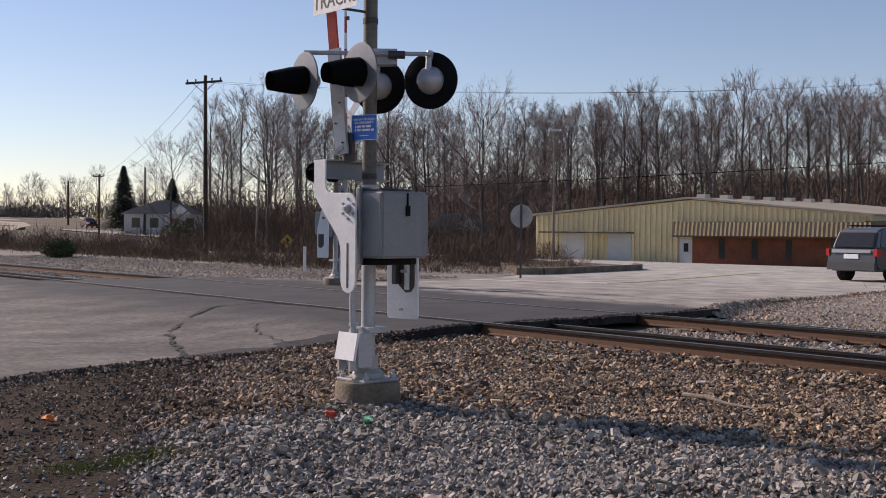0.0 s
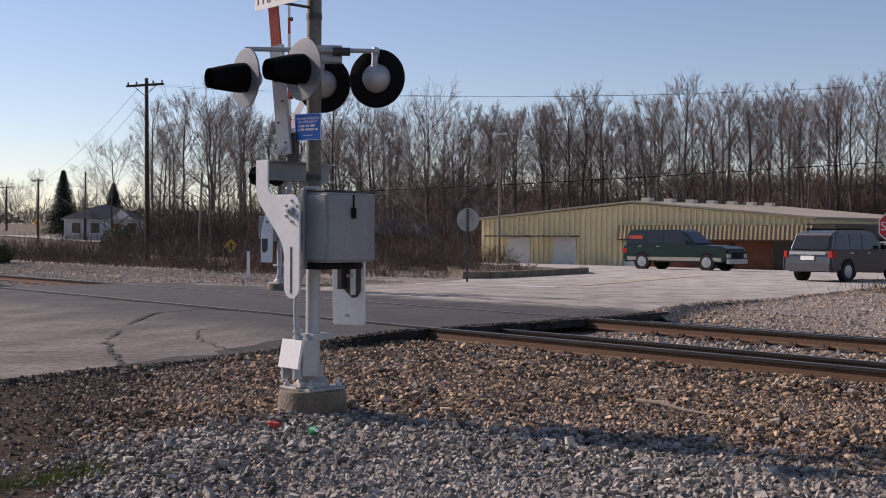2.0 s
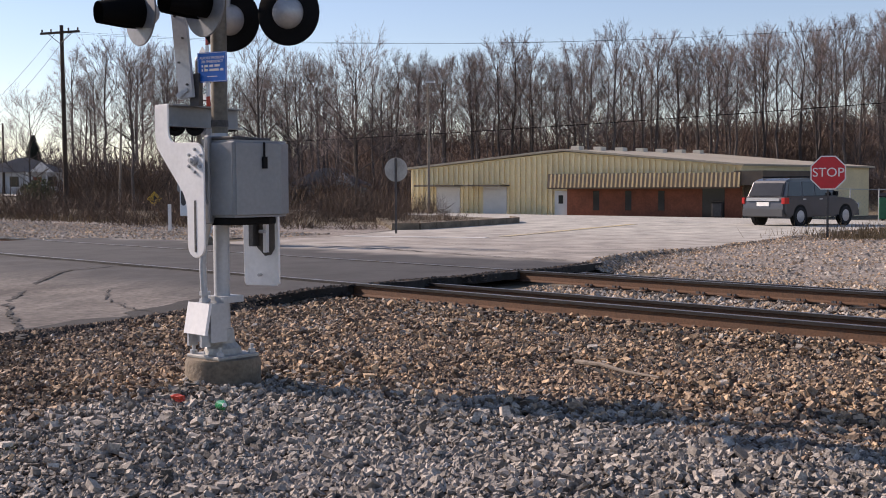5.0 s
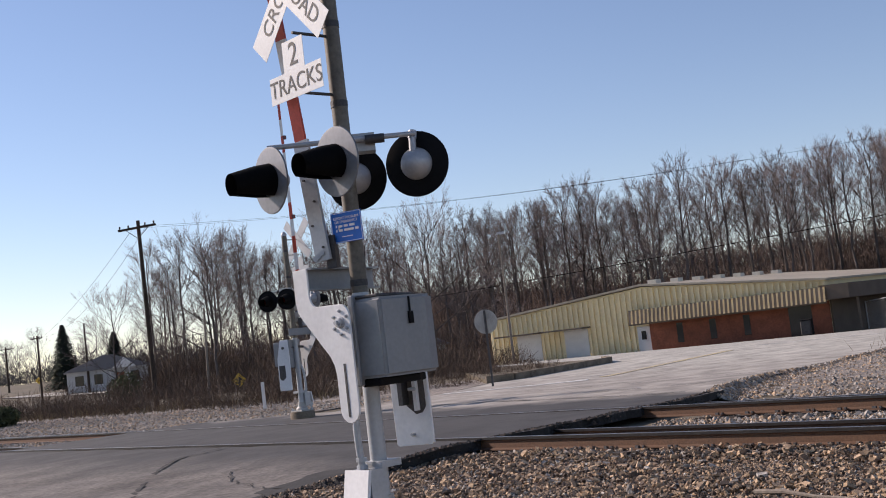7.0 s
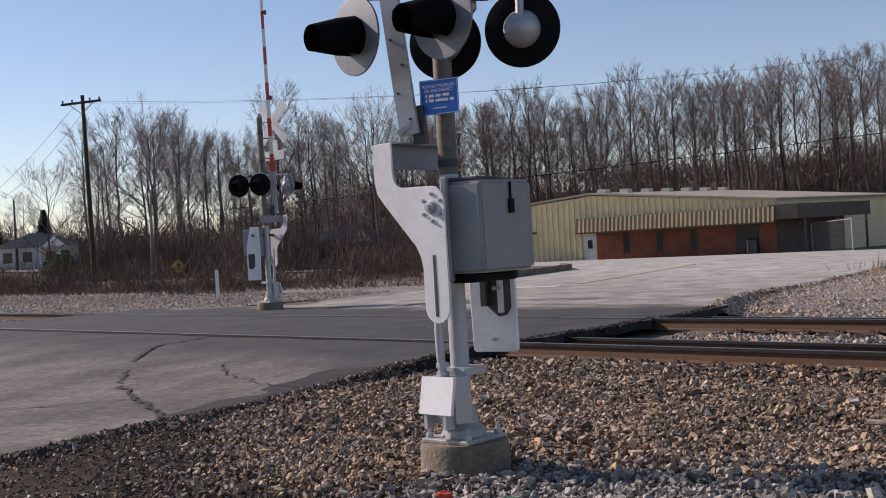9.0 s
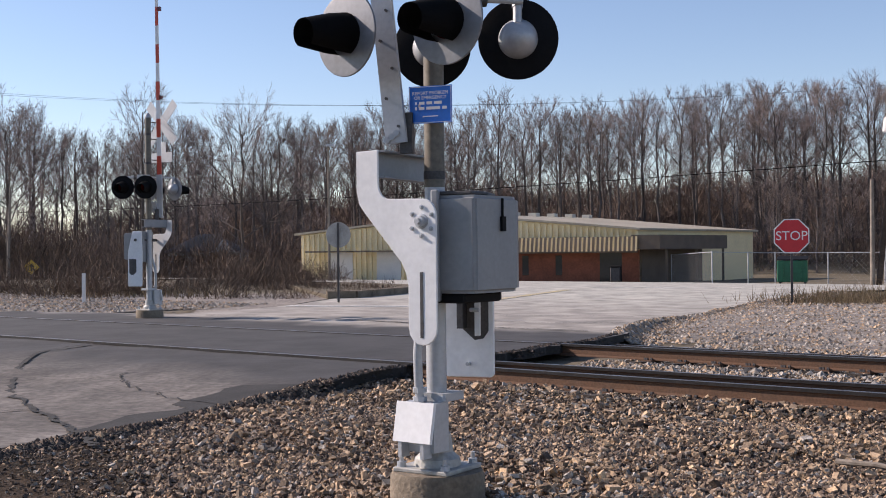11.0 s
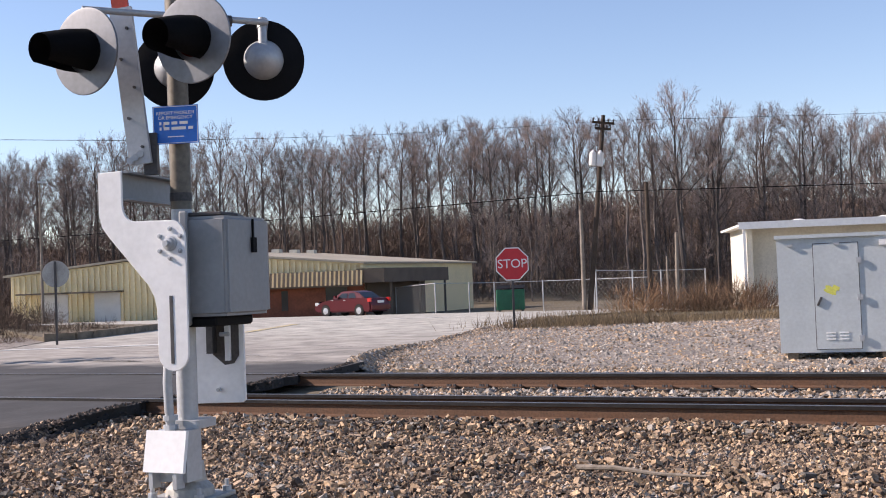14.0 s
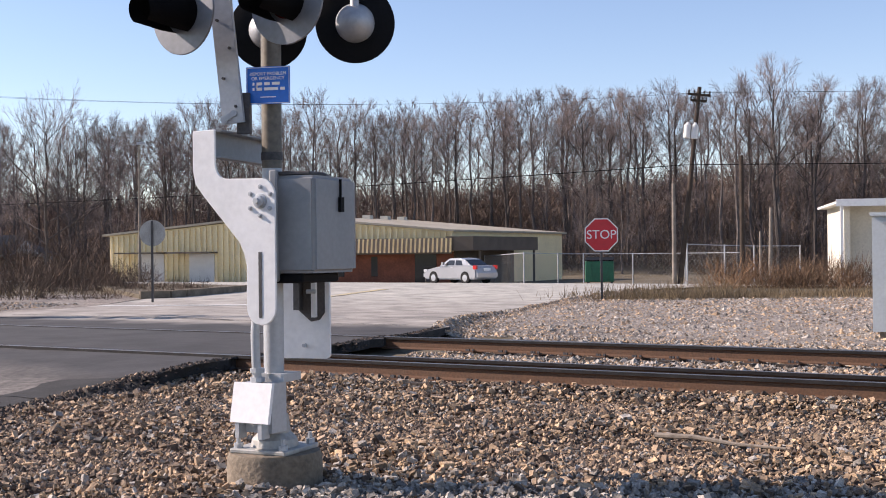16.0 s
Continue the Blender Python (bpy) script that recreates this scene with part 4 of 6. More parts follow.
# ---- stones ----
def stones(name, spots, sizes, mats, picks, label, seed, flat=0.65, parent=None):
    """Crushed stone as jittered eight-cornered blocks, all in one mesh of kind stuff."""
    rng = np.random.default_rng(seed)
    n = len(spots)
    cube = np.array([(x, y, z) for z in (-1, 1) for y in (-1, 1) for x in (-1, 1)], float) * 0.5
    quads = np.array([(0, 2, 3, 1), (4, 5, 7, 6), (0, 1, 5, 4), (1, 3, 7, 5), (3, 2, 6, 7), (2, 0, 4, 6)])
    v = cube[None] * rng.uniform(0.6, 1.15, (n, 8, 3))
    v *= np.stack([rng.uniform(0.8, 1.35, n), rng.uniform(0.6, 1.0, n), rng.uniform(0.35, flat, n)], -1)[:, None]
    q = rng.normal(size=(n, 4)) * np.array([1.4, 0.45, 0.45, 1.4])
    q /= np.linalg.norm(q, axis=1, keepdims=True)
    w, x, y, z = q.T
    R = np.stack([1 - 2 * (y * y + z * z), 2 * (x * y - z * w), 2 * (x * z + y * w), 2 * (x * y + z * w), 1 - 2 * (x * x + z * z), 2 * (y * z - x * w), 2 * (x * z - y * w), 2 * (y * z + x * w), 1 - 2 * (x * x + y * y)], -1).reshape(n, 3, 3)
    v = np.einsum("nij,nkj->nki", R, v) * np.asarray(sizes)[:, None, None] + np.asarray(spots)[:, None]
    f = (quads[None] + 8 * np.arange(n)[:, None, None]).reshape(-1, 4)
    me = bpy.data.meshes.new(name)
    me.vertices.add(8 * n)
    me.vertices.foreach_set("co", v.reshape(-1))
    me.loops.add(24 * n)
    me.loops.foreach_set("vertex_index", f.reshape(-1).astype(np.int32))
    me.polygons.add(6 * n)
    me.polygons.foreach_set("loop_start", np.arange(0, 24 * n, 4, dtype=np.int32))
    for m in mats:
        me.materials.append(M[m])
    me.polygons.foreach_set("material_index", np.repeat(np.asarray(picks, np.int32), 6))
    me.polygons.foreach_set("use_smooth", [False] * (6 * n))
    me.update(calc_edges=True)
    me.validate()
    return tagged(new(name, me), label, "gravel", kind="stuff")


def pebbles(name, spots, sizes, mats, picks, label, seed):
    """Small stones as low five-cornered lumps sunk in the bed, all in one mesh of kind stuff."""
    rng = np.random.default_rng(seed)
    n = len(spots)
    shape = np.array([(-1, -1, -0.3), (1, -1, -0.3), (1, 1, -0.3), (-1, 1, -0.3), (0, 0, 0.75)]) * 0.5
    v = shape[None] * rng.uniform(0.65, 1.25, (n, 5, 3))
    v[:, 4, :2] += rng.normal(0, 0.16, (n, 2))
    v *= np.stack([rng.uniform(0.8, 1.5, n), rng.uniform(0.7, 1.0, n), rng.uniform(0.8, 1.2, n)], -1)[:, None]
    a = rng.uniform(0, 6.283, n)
    c, s = np.cos(a)[:, None], np.sin(a)[:, None]
    v = np.stack([v[..., 0] * c - v[..., 1] * s, v[..., 0] * s + v[..., 1] * c, v[..., 2]], -1)
    v = v * np.asarray(sizes)[:, None, None] + np.asarray(spots)[:, None]
    f = (np.array([(0, 1, 4), (1, 2, 4), (2, 3, 4), (3, 0, 4)])[None] + 5 * np.arange(n)[:, None, None]).reshape(-1, 3)
    me = bpy.data.meshes.new(name)
    me.vertices.add(5 * n)
    me.vertices.foreach_set("co", v.reshape(-1))
    me.loops.add(12 * n)
    me.loops.foreach_set("vertex_index", f.reshape(-1).astype(np.int32))
    me.polygons.add(4 * n)
    me.polygons.foreach_set("loop_start", np.arange(0, 12 * n, 3, dtype=np.int32))
    for m in mats:
        me.materials.append(M[m])
    me.polygons.foreach_set("material_index", np.repeat(np.asarray(picks, np.int32), 4))
    me.polygons.foreach_set("use_smooth", [False] * (4 * n))
    me.update(calc_edges=True)
    me.validate()
    return tagged(new(name, me), label, "gravel", kind="stuff")


def road_side(y):
    """x of the paved edge beside the signal."""
    return float(np.interp(y, [p[1] for p in ROAD_EDGE], [p[0] for p in ROAD_EDGE]))


def build_ballast():
    rng = np.random.default_rng(5)
    # bed under the stones, its earth darkened to paint the shade in their gaps
    bed = [(-4.2, -16), (30, -16), (45, -11)] + [tuple(un(u, n)[:2]) for u, n in ((60, 12.2), (-3.9, 12.2), (-3.9, 4.8))] + [(-3.6, 4.6), (-4.1, 1.6), (-4.3, 0)]
    sheet("ballast_bed", bed, lambda x, y: 0.0, "dirt", "dark brown earth and fines, also darkened for the shaded gaps between stones", "ground", thick=0.05)
    strip = [tuple(un(u, n)[:2]) for u, n in ((-23, 5.0), (-23, 10.7), (-21.5, 16), (-24, 22), (-160, 22), (-160, 5.0))]
    sheet("ballast_bed_far", strip, lambda x, y: 0.02, "gravel_far", "pale grey gravel track bed", "ground", thick=0.05)
    verge = [(-10.45, 18.3), (-10.0, 22), (-10.3, 28.3), (-12.5, 33), (-19, 33.5), (-23, 31), tuple(un(-24, 22)[:2]), tuple(un(-21.5, 16)[:2])]
    sheet("gravel_verge", verge, lambda x, y: 0.03, "gravel_far", "pale gravel and dirt by the far signal", "ground", thick=0.05)
    yard = [tuple(un(-3.9, 12.2)[:2]), (0.35, 14.8), (1.1, 18.0), (2.2, 21.7), (3.0, 24.5), (10.6, 25.5), (60, 22), tuple(un(60, 12.2)[:2])]
    sheet("gravel_yard", yard, lambda x, y: 0.015, "gravel_far", "pale gravel apron beside the road", "ground", thick=0.05)

    def scatter(count, x0, x1, y0, y1, keep):
        x, y = rng.uniform(x0, x1, count * 3), rng.uniform(y0, y1, count * 3)
        ok = keep(x, y)
        return x[ok][:count], y[ok][:count]

    edge = np.interp(np.linspace(-16, 6, 200), [p[1] for p in ROAD_EDGE], [p[0] for p in ROAD_EDGE])

    def beside(x, y):
        e = np.interp(y, np.linspace(-16, 6, 200), edge)
        n = N.x * x + N.y * y
        clear = np.hypot(x, y) > 0.33
        return (x > e - 0.10) & (n < 5.2) & clear

    def grey_share(x, y):
        # the newer grey stone lies on the camera's side of the signal
        line = np.interp(x, [-3, -0.3, 0.3, 1.9, 3.3, 4.5, 8], [-9, -0.8, 0.0, -0.05, -0.35, -0.9, -2.2])
        return 1 / (1 + np.exp((y - line) * 4.5))

    def dirt_share(x, y):
        line = np.interp(y, [-6, -3.8, -2.95, -1.92, -0.3, 1.9, 4], [1.2, 0.75, 0.2, -0.75, -1.8, -3.1, -3.3]) + 0.3 * np.sin(x * 5.1) * np.sin(y * 4.3)
        return 1 / (1 + np.exp((x - line) * 5.0))

    # fill of small stones, many dark as gap shade, then larger ones on top, close by
    x, y = scatter(120000, -4.0, 9.0, -6.0, 6.0, beside)
    d = dirt_share(x, y)
    keep = rng.random(len(x)) > d * 0.97
    x, y, d = x[keep], y[keep], d[keep]
    g = rng.random(len(x)) < grey_share(x, y) * (1 - 0.5 * d) + 0.1
    size = rng.lognormal(math.log(0.034), 0.3, len(x)).clip(0.015, 0.07)
    z = np.array([ground_z(a, b) for a, b in zip(x, y)]) + 0.006 + 0.01 * rng.random(len(x))
    pebbles("ballast_fill", np.stack([x, y, z], -1), size, ["stone_grey", "stone_brown", "stone_dark"], np.where(g, 0, np.where(rng.random(len(x)) < 0.5 + 0.35 * d, 2, 1)), "small grey and brown crushed stone, partly darkened as shaded gaps", 6)
    x, y = scatter(76000, -4.0, 9.5, -6.5, 6.5, beside)
    d = dirt_share(x, y)
    keep = rng.random(len(x)) > d * 0.5
    x, y, d = x[keep], y[keep], d[keep]
    g = rng.random(len(x)) < grey_share(x, y) * (1 - 0.5 * d) + 0.12
    size = rng.lognormal(math.log(0.031), 0.33, len(x)).clip(0.016, 0.08) * (1 - 0.4 * d)
    heap = 0.05 * np.sin(x * 1.7 + 1) * np.sin(y * 2.1) * 0.5 + np.where(rng.random(len(x)) < 0.5, 0.018, 0.0)
    heap += 0.05 * np.exp(-((np.hypot(x - 0.1, y + 0.45) - 0.1) ** 2) / 0.25)
    z = np.array([ground_z(a, b) for a, b in zip(x, y)]) + heap + 0.3 * size + 0.05 * np.clip((N.x * x + N.y * y - 4.2) / 0.5, 0, 1)
    stones("ballast_stones", np.stack([x, y, z], -1), size, ["stone_grey", "stone_brown", "stone_dark"], np.where(g, 0, np.where(rng.random(len(x)) < 0.22 + 0.55 * d, 2, 1)), "loose grey and brown crushed stone beside the track", 7)
    # further along the near shoulder
    x, y = scatter(5000, 4, 18, -14, 4.5, lambda a, b: beside(a, b) & ((a > 9.5) | (b < -6.5)))
    size = rng.lognormal(math.log(0.055), 0.3, len(x)).clip(0.04, 0.14)
    z = np.array([ground_z(a, b) for a, b in zip(x, y)]) + 0.3 * size
    pebbles("shoulder_stones", np.stack([x, y, z], -1), size, ["stone_grey", "stone_brown"], (rng.random(len(x)) < 0.6).astype(int), "loose brown crushed stone on the track shoulder", 8)
    # between the rails and beyond them
    u, n = rng.uniform(-4.0, 20, 52000), rng.uniform(5.32, 12.4, 52000)
    ok = np.ones(len(u), bool)
    for r, _ in RAILS:
        ok &= abs(n - r) > 0.1
    u, n = u[ok], n[ok]
    p = np.outer(u, U[:2]) + np.outer(n, N[:2])
    size = rng.lognormal(math.log(0.045), 0.3, len(u)).clip(0.03, 0.12)
    z = 0.012 + 0.015 * np.sin(n * 4) + 0.2 * size
    pebbles("track_stones", np.column_stack([p, z]), size, ["stone_grey", "stone_brown"], (rng.random(len(u)) < 0.45).astype(int), "crushed stone between the rails", 9)
    # apron beyond the tracks
    x, y = rng.uniform(0.3, 22, 120000), rng.uniform(3, 26, 120000)
    nn = N.x * x + N.y * y
    e = np.interp(y, [8, 14.8, 18, 21.7, 24.9], [0.3, 0.5, 1.25, 2.3, 3.4])
    ok = (nn > 12.0) & (x > e) & (y < 25.6)
    x, y = x[ok][:46000], y[ok][:46000]
    size = rng.lognormal(math.log(0.042), 0.4, len(x)).clip(0.03, 0.16)
    near = np.exp(-((N.x * x + N.y * y - 13.3) / 1.0) ** 2)
    keep = rng.random(len(x)) < 0.8 + 0.2 * near
    x, y, size = x[keep], y[keep], size[keep]
    z = np.array([ground_z(a, b) for a, b in zip(x, y)]) + 0.012 + 0.06 * np.exp(-((N.x * x + N.y * y - 13.3) / 0.7) ** 2) * (x < 3.5) + 0.1 * size
    pebbles("apron_stones", np.stack([x, y, z], -1), size, ["stone_grey", "stone_brown"], (rng.random(len(x)) < 0.4).astype(int), "scattered pale gravel on the apron", 10)
    # the strip across the road on the far side
    u, n = rng.uniform(-56, -20.5, 26000), rng.uniform(5.3, 18, 26000)
    ok = np.ones(len(u), bool)
    for r, _ in RAILS:
        ok &= abs(n - r) > 0.12
    ok &= (u < -23.2) | (n > 11.5)
    u, n = u[ok], n[ok]
    p = np.outer(u, U[:2]) + np.outer(n, N[:2])
    ok = ~((p[:, 0] > -10.6) & (p[:, 1] > 17))
    p, n, u = p[ok], n[ok], u[ok]
    size = rng.lognormal(math.log(0.06), 0.3, len(p)).clip(0.03, 0.12)
    z = np.array([ground_z(a, b) for a, b in p]) + 0.05 + 0.12 * np.exp(-((n - 13.2) / 1.2) ** 2)
    pebbles("far_ballast_stones", np.column_stack([p, z]), size, ["stone_grey", "stone_brown"], (rng.random(len(p)) < 0.4).astype(int), "pale grey ballast beyond the crossing", 12)


def build_ties():
    """Wooden ties with steel plates and spikes, a set for each track."""
    for pair in ((0, 1), (2, 3)):
        (n0, z0), (n1, z1) = RAILS[pair[0]], RAILS[pair[1]]
        tilt = math.degrees(math.atan2(z1 - z0, n1 - n0))
        tie = thing("railway_tie", pose(0, 0, -50), "dark weathered wooden railway tie between the stones", "railway tie", "ties under the track")
        part("timber", soften(box(B(), -0.11, 0.11, -1.28, 1.28, -0.18, 0.0), 0.01), "tie_wood", tie)
        for y in (-(n1 - n0) / 2, (n1 - n0) / 2):
            pl = part("tie_plate", soften(box(B(), -0.09, 0.09, y - 0.17, y + 0.17, 0.001, 0.02), 0.003), "rail_rust", tie, "rusty tie plate")
            for sx, sy in ((-0.05, -0.085), (0.05, -0.085), (0.0, -0.12), (-0.05, 0.085), (0.05, 0.085)):
                part("spike", box(B(), sx - 0.014, sx + 0.014, y + sy - 0.018, y + sy + 0.018, 0.02, 0.05), "steel_dark", pl)
        for k in range(46):
            u = -3.4 + 0.5 * k + 0.02 * math.sin(k * 7.3)
            c = un(u, (n0 + n1) / 2, (z0 + z1) / 2 - 0.172 - 0.021)
            copy_thing(tie, Matrix.Translation(c) @ pose(0, 0, 0, 0, 0, math.degrees(TRACK) + 0.8 * math.sin(k * 3.1)) @ pose(0, 0, 0, tilt, 0, 0))
        for o in (*tie.children_recursive, tie):
            bpy.data.objects.remove(o)


# ---- marks on the road ----
def strip_mark(name, a, b, width, mat, label, lift=0.03):
    a, b = Vector((*a, 0)), Vector((*b, 0))
    side = Vector((-(b - a).y, (b - a).x, 0)).normalized() * width / 2
    q = [a - side, b - side, b + side, a + side]
    return sheet(name, [(v.x, v.y) for v in q], lambda x, y: crossing_lift(x, y) + lift, mat, label, "road marking", thick=0.008)


def build_marks():
    strip_mark("stop_line", (-9.7, 23.2), (-5.4, 23.4), 0.5, "paint_white", "worn white stop line on the road", 0.012)
    strip_mark("edge_line", (-3.2, 39.4), (2.5, 38.2), 0.25, "paint_white", "faded white edge line", 0.012)
    strip_mark("centre_line", (-5.15, 24.3), (-3.7, 36), 0.35, "paint_yellow", "faded yellow centre line", 0.012)
    # tar-dark edge along the pavement
    rnd = random.Random(6)
    ys = [-14 + 0.2 * k for k in range(97)]
    outer = [(road_side(y) + 0.01, y) for y in ys]
    inner = [(road_side(y) - 0.08 - 0.14 * rnd.random() - 0.8 * step(0.8, 4.8, y) * (0.75 + 0.35 * math.sin(y * 4.7) * math.sin(y * 1.9 + 1)), y) for y in ys]
    sheet("pavement_edge", outer + inner[::-1], lambda x, y: crossing_lift(x, y) + 0.009, "asphalt_edge", "dark crumbling pavement edge with dirt", "road", thick=0.02)
    # cracks: thin dark ragged strips
    rnd = random.Random(4)
    for path, wide in ((((-3.2, 1.45), (-3.55, 1.95), (-4.3, 2.75), (-4.95, 3.4), (-5.9, 4.5), (-6.75, 5.8), (-7.5, 7.1), (-7.95, 8.2), (-7.7, 9.6)), 0.035), (((-4.95, 3.4), (-6.2, 2.6), (-8.0, 1.7)), 0.018), (((-3.0, 3.9), (-3.8, 4.3), (-4.9, 5.2), (-5.6, 6.3)), 0.014), (((0.3, 15.4), (-1.6, 15.2), (-3.4, 16.0)), 0.03), (((0.8, 17.8), (-0.5, 18.4), (-2.8, 18.2), (-6, 19.1)), 0.025), (((-9.5, 17.6), (-6, 16.2), (-2, 13.6), (-0.3, 12.9)), 0.04)):
        pts = []
        for (ax, ay), (bx, by) in zip(path, path[1:]):
            for k in range(10):
                t = k / 10
                pts.append((ax + (bx - ax) * t + rnd.gauss(0, 0.035), ay + (by - ay) * t + rnd.gauss(0, 0.035)))
        left, right = [], []
        for k, (x, y) in enumerate(pts):
            (ax, ay), (bx, by) = pts[max(k - 1, 0)], pts[min(k + 1, len(pts) - 1)]
            d = math.hypot(bx - ax, by - ay) or 1.0
            wd = wide * rnd.uniform(0.4, 1.3)
            left.append((x - (by - ay) / d * wd, y + (bx - ax) / d * wd))
            right.append((x + (by - ay) / d * wd, y - (bx - ax) / d * wd))
        verts = [(x, y, ground_z(x, y) + crossing_lift(x, y) + 0.015) for x, y in left + right]
        n = len(pts)
        faces = [(k, k + 1, n + k + 1, n + k) for k in range(n - 1)]
        tagged(new("road_crack", mesh_from("road_crack", verts, faces, ["asphalt_edge"])), "dark ragged crack in the asphalt", "crack", kind="structure")


# ---- signs and poles ----
def octagon(r):
    return [(r * math.cos(radians(22.5 + 45 * k)), r * math.sin(radians(22.5 + 45 * k))) for k in range(8)]


def stop_sign(m):
    s = thing("stop_sign", m, "red octagonal stop sign on a dark steel post", "stop sign")
    part("post", soften(box(B(), -0.03, 0.03, -0.02, 0.02, -0.3, 2.2), 0.005), "steel_dark", s, "dark steel post")
    rim = part("panel", slab(B(), octagon(0.495), -0.028, -0.024, Matrix.Translation((0, 0, 1.7))), "sign_white", s, "white border")
    part("face", slab(B(), octagon(0.462), -0.031, -0.0275, Matrix.Translation((0, 0, 1.7))), "sign_red", rim, "red face")
    text_part("text", "STOP", 0.345, pose(0, -0.0325, 1.7, 90, 0, 0), "sign_white", rim, "white lettering")
    return s


def round_sign(m):
    s = thing("round_road_sign", m, "grey back of a round road sign on a post", "road sign")
    part("post", soften(box(B(), -0.03, 0.03, -0.06, -0.02, -0.3, 2.35), 0.005), "steel_dark", s, "dark steel post")
    part("panel", lathe(B(), (0, 0, 2.0), (0, 1, 2.0), [(0, 0.37), (0.004, 0.372), (0.008, 0.37)], 36), "pole_paint", s, "plain grey panel", True)


def utility_pole(m, height, arms, label, lean=0.0, kind="wood_pole", transformers=0, r=0.14):
    p = thing("utility_pole", m @ pose(0, 0, 0, 0, lean, 0), label, "utility pole", "utility poles")
    part("pole", tube(B(), (0, 0, -0.5), (0, 0, height), r, r * 0.7, 12), kind, p, "", True)
    for z, half in arms:
        arm = part("crossarm", soften(box(B(), -half, half, -0.2, -0.1, z - 0.06, z + 0.06), 0.01), kind, p)
        for x in (-half * 0.92, -half * 0.45, half * 0.45, half * 0.92):
            part("insulator", lathe(B(), (x, -0.15, z + 0.06), (x, -0.15, 99), [(0, 0.03), (0.08, 0.05), (0.12, 0.05), (0.16, 0.025)], 8), "steel_dark", arm)
        for sx in (-1, 1):
            part("brace", tube(B(), (sx * half * 0.6, -0.12, z - 0.05), (0, -0.12, z - 0.6), 0.02, n=6), "steel_dark", arm)
    for k in range(transformers):
        x = -0.42 + 0.36 * k
        part("transformer", lathe(B(), (x, -0.22, height - 2.6), (x, -0.22, 99), [(0, 0.15), (0.02, 0.17), (0.65, 0.17), (0.7, 0.1), (0.8, 0.05)], 14), "door_white", p, "pale grey transformer can", True)
    return p


def light_pole(m, height):
    p = thing("street_lamp", m, "thin pale street lamp pole beside the road", "street lamp")
    part("pole", tube(B(), (0, 0, -0.5), (0, 0, height), 0.09, 0.05, 10), "wood_pale", p, "", True)
    part("lamp_head", soften(box(B(), -0.1, 0.4, -0.1, 0.1, height - 0.05, height + 0.08), 0.03), "galvanised", p)


def wire(name, a, b, sag, label, thick=0.009):
    bm = B()
    a, b = Vector(a), Vector(b)
    sweep(bm, [a.lerp(b, k / 16) - Vector((0, 0, sag * 4 * (k / 16) * (1 - k / 16))) for k in range(17)], thick, 5)
    tagged(part(name, bm, "black_paint"), label, "cable")


def marker_post(m):
    p = thing("marker_post", m, "short white marker post in the gravel", "marker post")
    part("post", soften(box(B(), -0.05, 0.05, -0.03, 0.03, -0.2, 1.15), 0.01), "door_white", p)


def warning_sign(m):
    p = thing("warning_sign", m, "yellow diamond warning sign by the woods", "road sign")
    part("post", tube(B(), (0, 0.03, -0.3), (0, 0.03, 1.9), 0.03, n=8), "steel_dark", p)
    d = part("panel", moved(soften(box(B(), -0.36, 0.36, -0.003, 0.003, -0.36, 0.36), 0.001), pose(0, 0, 1.7, 0, 45, 0)), "sign_yellow", p, "yellow diamond panel")
    part("symbol", slab(B(), [(-0.05, 1.45), (0.05, 1.45), (0.05, 1.7), (0.22, 1.7), (0.0, 1.95), (-0.05, 1.9)], -0.008, -0.0035), "sign_black", d, "black symbol")


